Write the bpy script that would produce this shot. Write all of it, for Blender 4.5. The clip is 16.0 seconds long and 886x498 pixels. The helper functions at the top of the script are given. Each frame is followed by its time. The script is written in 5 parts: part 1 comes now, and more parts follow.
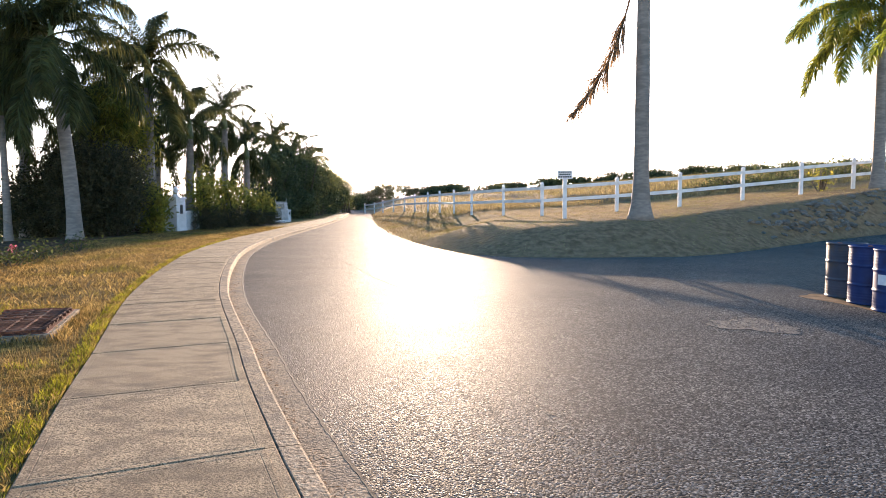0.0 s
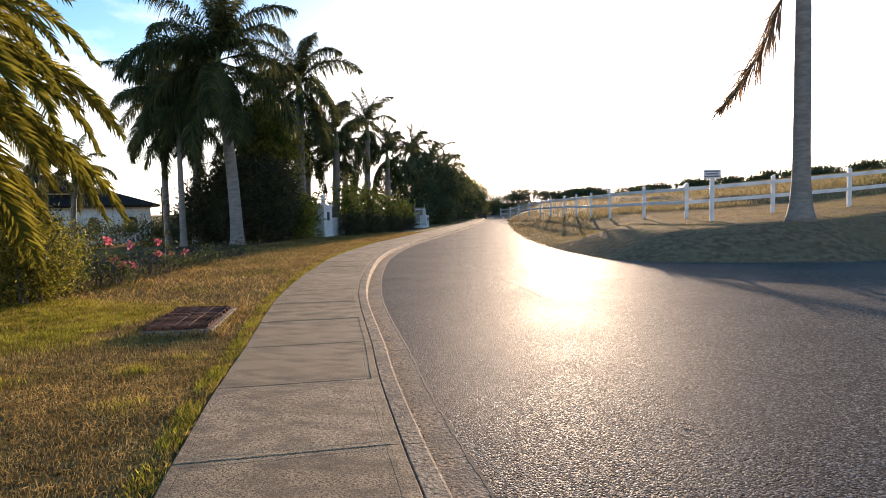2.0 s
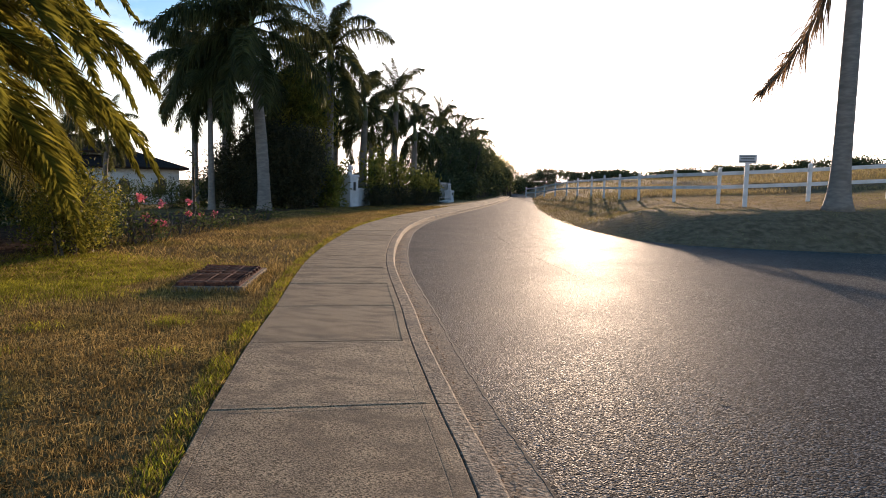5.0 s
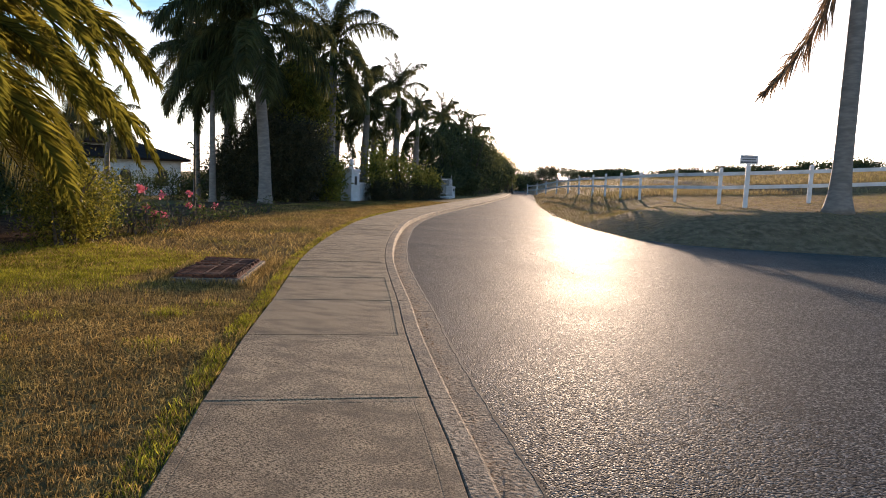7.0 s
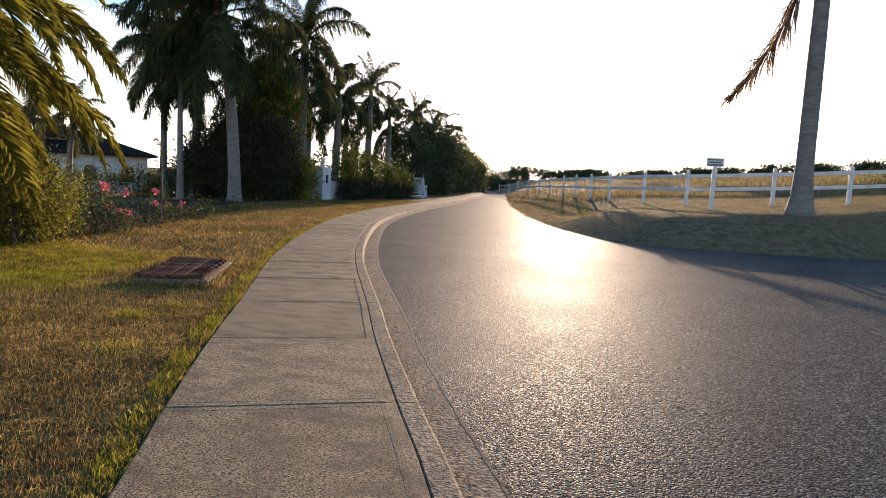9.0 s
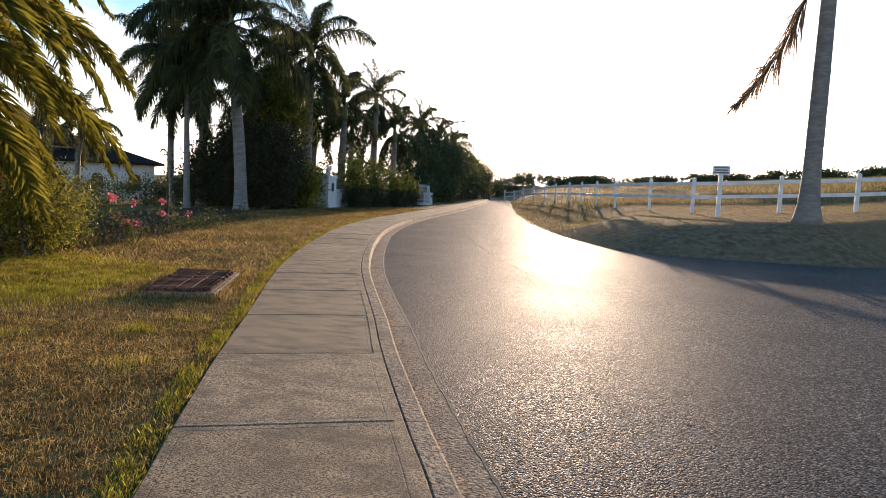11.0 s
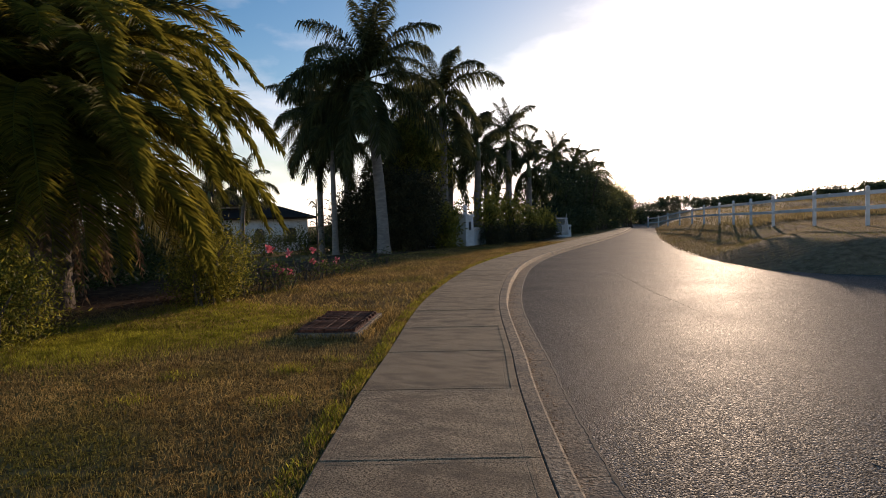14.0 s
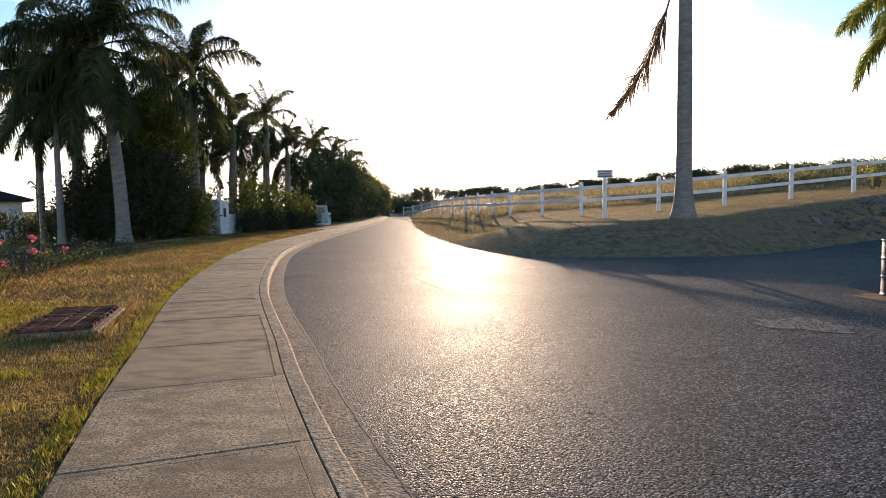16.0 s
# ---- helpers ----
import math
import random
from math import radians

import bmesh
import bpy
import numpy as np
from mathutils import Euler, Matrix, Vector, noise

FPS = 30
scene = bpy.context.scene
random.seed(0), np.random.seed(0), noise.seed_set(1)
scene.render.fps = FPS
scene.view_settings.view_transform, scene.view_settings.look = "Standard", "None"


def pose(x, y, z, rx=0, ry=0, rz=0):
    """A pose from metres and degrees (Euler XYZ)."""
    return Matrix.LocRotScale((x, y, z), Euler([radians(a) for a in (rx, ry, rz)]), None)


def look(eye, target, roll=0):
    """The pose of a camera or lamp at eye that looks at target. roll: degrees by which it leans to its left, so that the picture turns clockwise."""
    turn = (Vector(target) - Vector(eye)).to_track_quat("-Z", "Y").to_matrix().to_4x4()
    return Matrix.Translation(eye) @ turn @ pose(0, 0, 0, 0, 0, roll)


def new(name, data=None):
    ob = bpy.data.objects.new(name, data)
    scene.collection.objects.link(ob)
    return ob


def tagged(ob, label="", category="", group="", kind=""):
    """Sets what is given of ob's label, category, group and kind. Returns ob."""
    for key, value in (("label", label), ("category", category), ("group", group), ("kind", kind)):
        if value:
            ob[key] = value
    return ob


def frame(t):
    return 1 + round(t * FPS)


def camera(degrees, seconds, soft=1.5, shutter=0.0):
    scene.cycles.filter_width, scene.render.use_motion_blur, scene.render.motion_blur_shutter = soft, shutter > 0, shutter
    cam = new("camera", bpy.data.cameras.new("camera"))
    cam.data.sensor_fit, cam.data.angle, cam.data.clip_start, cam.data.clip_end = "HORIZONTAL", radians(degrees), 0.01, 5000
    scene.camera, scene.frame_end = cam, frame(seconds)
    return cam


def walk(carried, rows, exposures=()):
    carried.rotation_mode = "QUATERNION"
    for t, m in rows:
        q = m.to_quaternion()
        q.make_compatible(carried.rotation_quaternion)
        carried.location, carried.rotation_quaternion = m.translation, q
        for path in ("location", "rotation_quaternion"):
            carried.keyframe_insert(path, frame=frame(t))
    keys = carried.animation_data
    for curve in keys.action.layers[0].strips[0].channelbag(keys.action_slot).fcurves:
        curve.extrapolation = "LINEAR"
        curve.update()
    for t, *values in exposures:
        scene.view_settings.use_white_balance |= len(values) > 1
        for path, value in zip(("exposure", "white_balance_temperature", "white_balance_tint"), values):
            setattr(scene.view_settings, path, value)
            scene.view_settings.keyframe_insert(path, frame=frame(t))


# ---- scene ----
cam = camera(70.2, 16.0, 0.9)
PATH = [
    (0, (-0.079, 0.229, 1.59), (-0.046, 2.223, 1.439), -0.3),
    (0.5, (-0.086, 0.208, 1.593), (-0.269, 2.191, 1.403), -1.4),
    (1, (-0.084, 0.203, 1.592), (-0.354, 2.174, 1.384), -1.3),
    (1.5, (-0.062, 0.216, 1.591), (-0.437, 2.168, 1.364), -1.8),
    (2, (0.002, 0.253, 1.573), (-0.394, 2.209, 1.443), -1.2),
    (2.5, (0.021, 0.259, 1.553), (-0.43, 2.203, 1.405), 0.3),
    (3, (0.001, 0.272, 1.543), (-0.473, 2.212, 1.427), -0.6),
    (3.5, (-0.034, 0.229, 1.503), (-0.385, 2.191, 1.334), 1.0),
    (3.7, (-0.136, 0.253, 1.438), (-0.563, 2.192, 1.2), -0.9),
    (5.8, (-0.12, 0.275, 1.482), (-0.591, 2.211, 1.301), 2.1),
    (6, (-0.113, 0.273, 1.483), (-0.607, 2.202, 1.304), 1.7),
    (6.5, (-0.101, 0.258, 1.481), (-0.623, 2.179, 1.281), 1.2),
    (7, (-0.094, 0.26, 1.468), (-0.557, 2.194, 1.251), 2.2),
    (7.5, (-0.099, 0.251, 1.481), (-0.534, 2.194, 1.29), 2.2),
    (8, (-0.085, 0.256, 1.477), (-0.477, 2.21, 1.305), 3.2),
    (8.2, (-0.068, 0.248, 1.484), (-0.4, 2.212, 1.306), 3.8),
    (10.3, (-0.081, 0.331, 1.545), (-0.555, 2.258, 1.292), 0.6),
    (10.5, (-0.083, 0.31, 1.566), (-0.507, 2.25, 1.328), 2.0),
    (11, (-0.094, 0.282, 1.573), (-0.488, 2.233, 1.375), 2.6),
    (11.5, (-0.065, 0.292, 1.571), (-0.388, 2.255, 1.362), 2.2),
    (12, (-0.019, 0.317, 1.607), (0.045, 2.305, 1.405), 0.7),
    (12.5, (-0.006, 0.265, 1.616), (0.121, 2.255, 1.459), -0.0),
    (13, (-0.031, 0.26, 1.589), (-0.237, 2.247, 1.478), 0.2),
    (13.5, (-0.046, 0.347, 1.565), (-0.553, 2.277, 1.434), -1.2),
    (14, (-0.021, 0.346, 1.54), (-0.84, 2.168, 1.453), -1.7),
    (14.5, (0.028, 0.368, 1.531), (-0.679, 2.235, 1.409), -3.2),
    (15, (0.011, 0.32, 1.541), (-0.444, 2.266, 1.461), -1.7),
    (15.5, (-0.028, 0.275, 1.528), (-0.33, 2.249, 1.418), -1.2),
    (16, (-0.051, 0.276, 1.523), (-0.141, 2.269, 1.382), -0.8),
]
# the clip's camera opens up as it turns to the road and closes as it turns to the garden
STOPS = [(0, 1.6), (0.5, 1.35), (1, 1.28), (1.5, 1.28), (2, 0.93), (2.5, 0.68), (3, 0.53), (3.5, 0.43), (3.7, 0.43), (5.8, 0.6), (6.5, 0.65), (7, 0.68), (7.5, 0.73), (8.2, 0.78), (10.4, 0.63), (11, 0.83), (11.5, 0.98), (12, 1.35), (12.5, 1.5), (13, 1.23), (13.5, 0.43), (14, -0.2), (14.5, -0.5), (15, -0.14), (15.5, 0.22), (16, 0.82)]
walk(cam, [(t, look(*p)) for t, *p in PATH], [(t, s, 6700, 22) for t, s in STOPS])

# ---- world, sun ----
SUN_AZ, SUN_EL = -0.45, 6.45          # degrees from +y towards +x, above the horizon
sun_dir = Vector((math.sin(radians(SUN_AZ)) * math.cos(radians(SUN_EL)), math.cos(radians(SUN_AZ)) * math.cos(radians(SUN_EL)), math.sin(radians(SUN_EL))))
lamp = bpy.data.lights.new("sun", "SUN")
lamp.energy, lamp.angle, lamp.color = 5.0, radians(0.6), (1.0, 0.79, 0.545)
sun_ob = new("sun", lamp)
sun_ob.matrix_world = Matrix.Translation((0, 60, 40)) @ (-sun_dir).to_track_quat("-Z", "Y").to_matrix().to_4x4()

world = bpy.data.worlds.new("sky_world")
scene.world = world
world.use_nodes = True
wn, wl = world.node_tree.nodes, world.node_tree.links
wn.clear()
sky = wn.new("ShaderNodeTexSky")
sky.sky_type, sky.sun_disc = "NISHITA", False
sky.sun_elevation, sky.sun_rotation = radians(SUN_EL), radians(SUN_AZ)
sky.air_density, sky.dust_density, sky.ozone_density = 1.0, 0.7, 2.5
co = wn.new("ShaderNodeTexCoord")
mp = wn.new("ShaderNodeMapping")
mp.inputs["Scale"].default_value = (1.0, 1.0, 2.6)
wl.new(co.outputs["Generated"], mp.inputs["Vector"])
cn = wn.new("ShaderNodeTexNoise")
cn.inputs["Scale"].default_value, cn.inputs["Detail"].default_value, cn.inputs["Roughness"].default_value = 2.3, 7, 0.55
wl.new(mp.outputs["Vector"], cn.inputs["Vector"])
cr = wn.new("ShaderNodeValToRGB")
cr.color_ramp.elements[0].position, cr.color_ramp.elements[1].position = 0.49, 0.66
cr.color_ramp.elements[0].color, cr.color_ramp.elements[1].color = (0, 0, 0, 1), (0.85, 0.85, 0.85, 1)
sx = wn.new("ShaderNodeSeparateXYZ")           # banks of cloud lie low in the sky
wl.new(co.outputs["Generated"], sx.inputs["Vector"])
lowc = wn.new("ShaderNodeMapRange")
for slot, value in (("From Min", 0.0), ("From Max", 0.42), ("To Min", 0.24), ("To Max", -0.13)):
    lowc.inputs[slot].default_value = value
wl.new(sx.outputs["Z"], lowc.inputs["Value"])
addc = wn.new("ShaderNodeMath")
addc.operation = "ADD"
wl.new(cn.outputs["Fac"], addc.inputs[0])
wl.new(lowc.outputs["Result"], addc.inputs[1])
wl.new(addc.outputs["Value"], cr.inputs["Fac"])
bright = wn.new("ShaderNodeMixRGB")          # cloud: the sky's own light, greyer and brighter
bright.blend_type = "MIX"
hsv = wn.new("ShaderNodeHueSaturation")
hsv.inputs["Saturation"].default_value, hsv.inputs["Value"].default_value = 0.30, 1.55
wl.new(sky.outputs["Color"], hsv.inputs["Color"])
deep = wn.new("ShaderNodeHueSaturation")
deep.inputs["Saturation"].default_value = 1.3
wl.new(sky.outputs["Color"], deep.inputs["Color"])
wl.new(cr.outputs["Color"], bright.inputs["Fac"])
wl.new(deep.outputs["Color"], bright.inputs["Color1"])
wl.new(hsv.outputs["Color"], bright.inputs["Color2"])
bg = wn.new("ShaderNodeBackground")
bg.inputs["Strength"].default_value = 0.205
wl.new(bright.outputs["Color"], bg.inputs["Color"])
wo = wn.new("ShaderNodeOutputWorld")
wl.new(bg.outputs["Background"], wo.inputs["Surface"])


# ---- materials ----
def mat(name, c1, c2, scale=6.0, rough=0.8, bump=0.3, bscale=60.0, dist=0.01, stain=None, sscale=0.7, metal=0.0,
        spec=0.5, vary=0.0, island=False, glow=0.0, detail=6.0, stretch=None, lo=0.35, hi=0.65, slo=0.5, shi=0.7):
    """A surface: two colours by fine noise, a third by broad noise, relief, and a change from piece to piece."""
    m = bpy.data.materials.new(name)
    m.use_nodes = True
    n, l = m.node_tree.nodes, m.node_tree.links
    b = n["Principled BSDF"]
    geo = n.new("ShaderNodeTexCoord")
    src = geo.outputs["Object"]
    if stretch:
        s = n.new("ShaderNodeMapping")
        s.inputs["Scale"].default_value = stretch
        l.new(src, s.inputs["Vector"])
        src = s.outputs["Vector"]

    def tex(sc, det=detail):
        t = n.new("ShaderNodeTexNoise")
        t.inputs["Scale"].default_value, t.inputs["Detail"].default_value = sc, det
        l.new(src, t.inputs["Vector"])
        return t.outputs["Fac"]

    def ramp(v, a, z, ca, cz):
        r = n.new("ShaderNodeValToRGB")
        r.color_ramp.elements[0].position, r.color_ramp.elements[1].position = a, z
        r.color_ramp.elements[0].color, r.color_ramp.elements[1].color = (*ca, 1), (*cz, 1)
        l.new(v, r.inputs["Fac"])
        return r.outputs["Color"]

    def mix(f, a, c, kind="MIX"):
        x = n.new("ShaderNodeMixRGB")
        x.blend_type = kind
        for value, slot in ((f, x.inputs["Fac"]), (a, x.inputs["Color1"]), (c, x.inputs["Color2"])):
            if hasattr(value, "links"):
                l.new(value, slot)
            else:
                slot.default_value = value if not isinstance(value, tuple) else (*value, 1)
        return x.outputs["Color"]

    colour = ramp(tex(scale), lo, hi, c1, c2)
    if stain:
        colour = mix(ramp(tex(sscale, 4), slo, shi, (0, 0, 0), (1, 1, 1)), colour, stain)
    if vary:
        if island:
            rnd = n.new("ShaderNodeNewGeometry").outputs["Random Per Island"]
        else:
            rnd = n.new("ShaderNodeObjectInfo").outputs["Random"]
        colour = mix(1.0, colour, ramp(rnd, 0, 1, (1 - vary,) * 3, (1 + vary,) * 3), "MULTIPLY")
    l.new(colour, b.inputs["Base Color"])
    b.inputs["Roughness"].default_value, b.inputs["Metallic"].default_value = rough, metal
    b.inputs["Specular IOR Level"].default_value = spec
    if bump:
        bp = n.new("ShaderNodeBump")
        bp.inputs["Strength"].default_value, bp.inputs["Distance"].default_value = bump, dist
        l.new(tex(bscale, 3), bp.inputs["Height"])
        l.new(bp.outputs["Normal"], b.inputs["Normal"])
    if glow:
        t = n.new("ShaderNodeBsdfTranslucent")
        l.new(colour, t.inputs["Color"])
        ms = n.new("ShaderNodeMixShader")
        ms.inputs["Fac"].default_value = glow
        l.new(b.outputs["BSDF"], ms.inputs[1])
        l.new(t.outputs["BSDF"], ms.inputs[2])
        l.new(ms.outputs["Shader"], n["Material Output"].inputs["Surface"])
    return m




def asphalt():
    """Worn asphalt: chips of stone of uneven grey, sun sparkle painted into the palest, set in a rough binder, with
    broad worn and oiled areas.
    """
    m = bpy.data.materials.new("asphalt")
    m.use_nodes = True
    n, l = m.node_tree.nodes, m.node_tree.links
    b = n["Principled BSDF"]
    tc = n.new("ShaderNodeTexCoord").outputs["Object"]
    chips = n.new("ShaderNodeTexVoronoi")
    chips.inputs["Scale"].default_value = 78
    l.new(tc, chips.inputs["Vector"])
    r = n.new("ShaderNodeValToRGB")
    r.color_ramp.elements.new(0.7)
    # top stop: pale stone, raised further so that glints lie in the colour
    for k, (p, c) in enumerate(((0.0, (0.018, 0.0172, 0.016, 1)), (0.7, (0.098, 0.090, 0.080, 1)), (1.0, (0.30, 0.285, 0.255, 1)))):
        r.color_ramp.elements[k].position, r.color_ramp.elements[k].color = p, c
    sep = n.new("ShaderNodeSeparateColor")
    l.new(chips.outputs["Color"], sep.inputs["Color"])
    l.new(sep.outputs["Red"], r.inputs["Fac"])
    broad = n.new("ShaderNodeTexNoise")
    broad.inputs["Scale"].default_value, broad.inputs["Detail"].default_value = 0.6, 5
    l.new(tc, broad.inputs["Vector"])
    rb = n.new("ShaderNodeValToRGB")
    rb.color_ramp.elements[0].position, rb.color_ramp.elements[1].position = 0.35, 0.7
    rb.color_ramp.elements[0].color, rb.color_ramp.elements[1].color = (0.72, 0.72, 0.74, 1), (1.2, 1.16, 1.1, 1)
    l.new(broad.outputs["Fac"], rb.inputs["Fac"])
    mx = n.new("ShaderNodeMixRGB")
    mx.blend_type = "MULTIPLY"
    mx.inputs["Fac"].default_value = 1
    l.new(r.outputs["Color"], mx.inputs["Color1"])
    l.new(rb.outputs["Color"], mx.inputs["Color2"])
    l.new(mx.outputs["Color"], b.inputs["Base Color"])
    rr = n.new("ShaderNodeMapRange")
    rr.inputs["To Min"].default_value, rr.inputs["To Max"].default_value = 0.43, 0.60
    l.new(broad.outputs["Fac"], rr.inputs["Value"])
    rc = n.new("ShaderNodeMath")               # some chips are polished by tyres
    rc.operation = "MULTIPLY_ADD"
    l.new(sep.outputs["Green"], rc.inputs[0])
    rc.inputs[1].default_value = 0.34
    l.new(rr.outputs["Result"], rc.inputs[2])
    l.new(rc.outputs["Value"], b.inputs["Roughness"])
    b.inputs["Specular IOR Level"].default_value = 0.021
    bp = n.new("ShaderNodeBump")
    bp.inputs["Strength"].default_value, bp.inputs["Distance"].default_value, bp.invert = 0.6, 0.009, True
    l.new(chips.outputs["Distance"], bp.inputs["Height"])
    fine = n.new("ShaderNodeTexNoise")
    fine.inputs["Scale"].default_value, fine.inputs["Detail"].default_value = 35, 4
    l.new(tc, fine.inputs["Vector"])
    bq = n.new("ShaderNodeBump")
    bq.inputs["Strength"].default_value, bq.inputs["Distance"].default_value = 0.3, 0.010
    l.new(fine.outputs["Fac"], bq.inputs["Height"])
    l.new(bp.outputs["Normal"], bq.inputs["Normal"])
    l.new(bq.outputs["Normal"], b.inputs["Normal"])
    return m


M_ASPHALT = asphalt()
M_PATCH = mat("dusty_asphalt", (0.030, 0.026, 0.020), (0.105, 0.088, 0.068), 25, 0.8, 0.6, 90, 0.008)
M_CONCRETE = mat("broomed_concrete", (0.108, 0.076, 0.043), (0.60, 0.43, 0.255), 110, 0.9, 0.9, 150, 0.006, stain=(0.185, 0.132, 0.084), sscale=5.0, vary=0.13, slo=0.42, shi=0.74, lo=0.40, hi=0.585, detail=9, stretch=(0.7, 1.25, 1), spec=0.08)
M_KERB = mat("kerb_concrete", (0.10, 0.072, 0.047), (0.42, 0.31, 0.20), 30, 0.85, 1.0, 60, 0.010, stain=(0.13, 0.105, 0.08), sscale=2.6, vary=0.08, slo=0.45, shi=0.75, spec=0.1)
M_JOINT = mat("joint_dirt", (0.012, 0.010, 0.008), (0.034, 0.027, 0.02), 30, 0.95)
M_GROUND = mat("dry_lawn", (0.115, 0.070, 0.026), (0.305, 0.20, 0.074), 9, 0.95, 0.8, 55, 0.03, stain=(0.13, 0.125, 0.038), sscale=0.45, slo=0.57, shi=0.72, spec=0.06)
M_SLOPE = mat("bank_soil", (0.18, 0.108, 0.058), (0.33, 0.21, 0.118), 5, 0.95, 0.4, 40, 0.01, stain=(0.25, 0.165, 0.088), sscale=0.5, spec=0.05)
M_SOIL = mat("bed_soil", (0.055, 0.030, 0.018), (0.12, 0.066, 0.037), 8, 0.95, 0.9, 30, 0.03, stain=(0.16, 0.10, 0.055), sscale=2.5, spec=0.05)
M_DRY = mat("dry_grass", (0.235, 0.147, 0.050), (0.44, 0.295, 0.10), 3, 0.9, 0, spec=0.06, stain=(0.21, 0.17, 0.036), sscale=0.6, slo=0.50, shi=0.68, vary=0.7, island=True, glow=0.35)
M_GREEN = mat("green_grass", (0.17, 0.165, 0.015), (0.50, 0.44, 0.045), 4, 0.85, 0, spec=0.08, vary=0.4, island=True, glow=0.4)
M_BANK = mat("bank_grass", (0.21, 0.155, 0.075), (0.40, 0.305, 0.145), 2, 0.9, 0, spec=0.06, stain=(0.28, 0.235, 0.07), sscale=0.25, vary=0.45, island=True, glow=0.4)
M_BARK = mat("palm_bark", (0.21, 0.175, 0.145), (0.31, 0.262, 0.215), 4, 0.85, 0.5, 30, 0.012, stain=(0.19, 0.16, 0.13), sscale=1.6, stretch=(1, 1, 3.2))
M_SHAFT = mat("crownshaft", (0.10, 0.14, 0.045), (0.17, 0.20, 0.075), 4, 0.5, 0.2, 20, 0.01, stretch=(3, 3, 0.5))
M_FROND = mat("palm_leaf", (0.058, 0.066, 0.022), (0.125, 0.125, 0.042), 3, 0.55, 0, vary=0.4, island=True, glow=0.5, spec=0.25)
# M_SUNNY is M_FROND brightened: sunlight through the fronds put into the colour
M_SUNNY = mat("sunlit_palm_leaf", (0.15, 0.19, 0.02), (0.32, 0.34, 0.035), 3, 0.5, 0, vary=0.35, island=True, glow=0.6, spec=0.4)
# M_OLIVE is a duller M_SUNNY: the crown's part shade put into the colour
M_OLIVE = mat("olive_palm_leaf", (0.12, 0.135, 0.02), (0.31, 0.30, 0.035), 3, 0.5, 0, vary=0.4, island=True, glow=0.5, spec=0.3)
M_DATE = mat("date_palm_leaf", (0.085, 0.084, 0.013), (0.255, 0.215, 0.030), 3, 0.6, 0, vary=0.5, island=True, glow=0.55, spec=0.2)
M_DEAD = mat("dead_frond", (0.17, 0.10, 0.055), (0.36, 0.24, 0.14), 5, 0.85, 0, vary=0.35, island=True, glow=0.5, spec=0.1)
M_BOOT = mat("date_trunk", (0.07, 0.05, 0.035), (0.16, 0.115, 0.075), 6, 0.9, 0.8, 14, 0.05)
M_LEAF = mat("shrub_leaf", (0.046, 0.062, 0.019), (0.105, 0.12, 0.036), 2, 0.6, 0, vary=0.45, island=True, glow=0.4, spec=0.2)
M_HEDGE = mat("hedge_leaf", (0.050, 0.047, 0.023), (0.098, 0.086, 0.040), 2, 0.6, 0, vary=0.45, island=True, glow=0.3, spec=0.2)
# croton's own yellow, brightened to put backlight into the leaf colour
M_CROTON = mat("croton_leaf", (0.16, 0.17, 0.03), (0.42, 0.34, 0.065), 1.5, 0.55, 0, vary=0.45, island=True, glow=0.55, spec=0.2)
M_GARDEN = mat("garden_leaf", (0.07, 0.085, 0.014), (0.34, 0.29, 0.04), 2.5, 0.55, 0, vary=0.5, island=True, glow=0.5, spec=0.2)
M_FAR = mat("far_leaf", (0.065, 0.078, 0.030), (0.12, 0.13, 0.05), 0.6, 0.7, 0, vary=0.4, island=True, glow=0.5)
M_WOOD = mat("shrub_wood", (0.06, 0.045, 0.03), (0.14, 0.11, 0.08), 12, 0.9, 0.5, 40, 0.01)
M_PETAL = mat("pink_petal", (0.60, 0.10, 0.15), (0.78, 0.25, 0.30), 8, 0.55, 0, vary=0.25, island=True, glow=0.35)
M_VINYL = mat("white_fence_paint", (0.70, 0.69, 0.66), (0.82, 0.81, 0.78), 4, 0.5, 0.1, 40, 0.002, stain=(0.58, 0.55, 0.49), sscale=2)
M_STUCCO = mat("white_stucco", (0.66, 0.65, 0.62), (0.80, 0.79, 0.77), 5, 0.9, 0.4, 90, 0.004, stain=(0.52, 0.50, 0.46), sscale=1.2)
M_ROOF = mat("brown_roof_tile", (0.022, 0.014, 0.011), (0.05, 0.03, 0.022), 10, 0.95, 0.7, 20, 0.03, spec=0.1)
M_DARK = mat("dark_recess", (0.015, 0.015, 0.016), (0.03, 0.03, 0.03), 5, 0.4, 0)
M_BLUE = mat("blue_drum_paint", (0.010, 0.030, 0.115), (0.017, 0.043, 0.155), 5, 0.5, 0.15, 60, 0.002, stain=(0.016, 0.024, 0.07), sscale=4, spec=0.3)
M_GREYBLUE = mat("faded_drum_paint", (0.028, 0.042, 0.07), (0.045, 0.06, 0.095), 6, 0.5, 0.15, 60, 0.002, stain=(0.06, 0.05, 0.045), sscale=4)
M_RUST = mat("rusted_steel", (0.14, 0.052, 0.031), (0.31, 0.122, 0.068), 22, 0.9, 0.7, 60, 0.006, stain=(0.04, 0.02, 0.015), sscale=5, vary=0.25, spec=0.15)
M_PAPER = mat("white_label", (0.62, 0.63, 0.66), (0.72, 0.73, 0.75), 20, 0.6, 0)
M_INK = mat("dark_lettering", (0.03, 0.03, 0.035), (0.06, 0.06, 0.065), 20, 0.6, 0)
M_SIGN = mat("sign_face", (0.70, 0.69, 0.68), (0.80, 0.79, 0.78), 6, 0.5, 0)
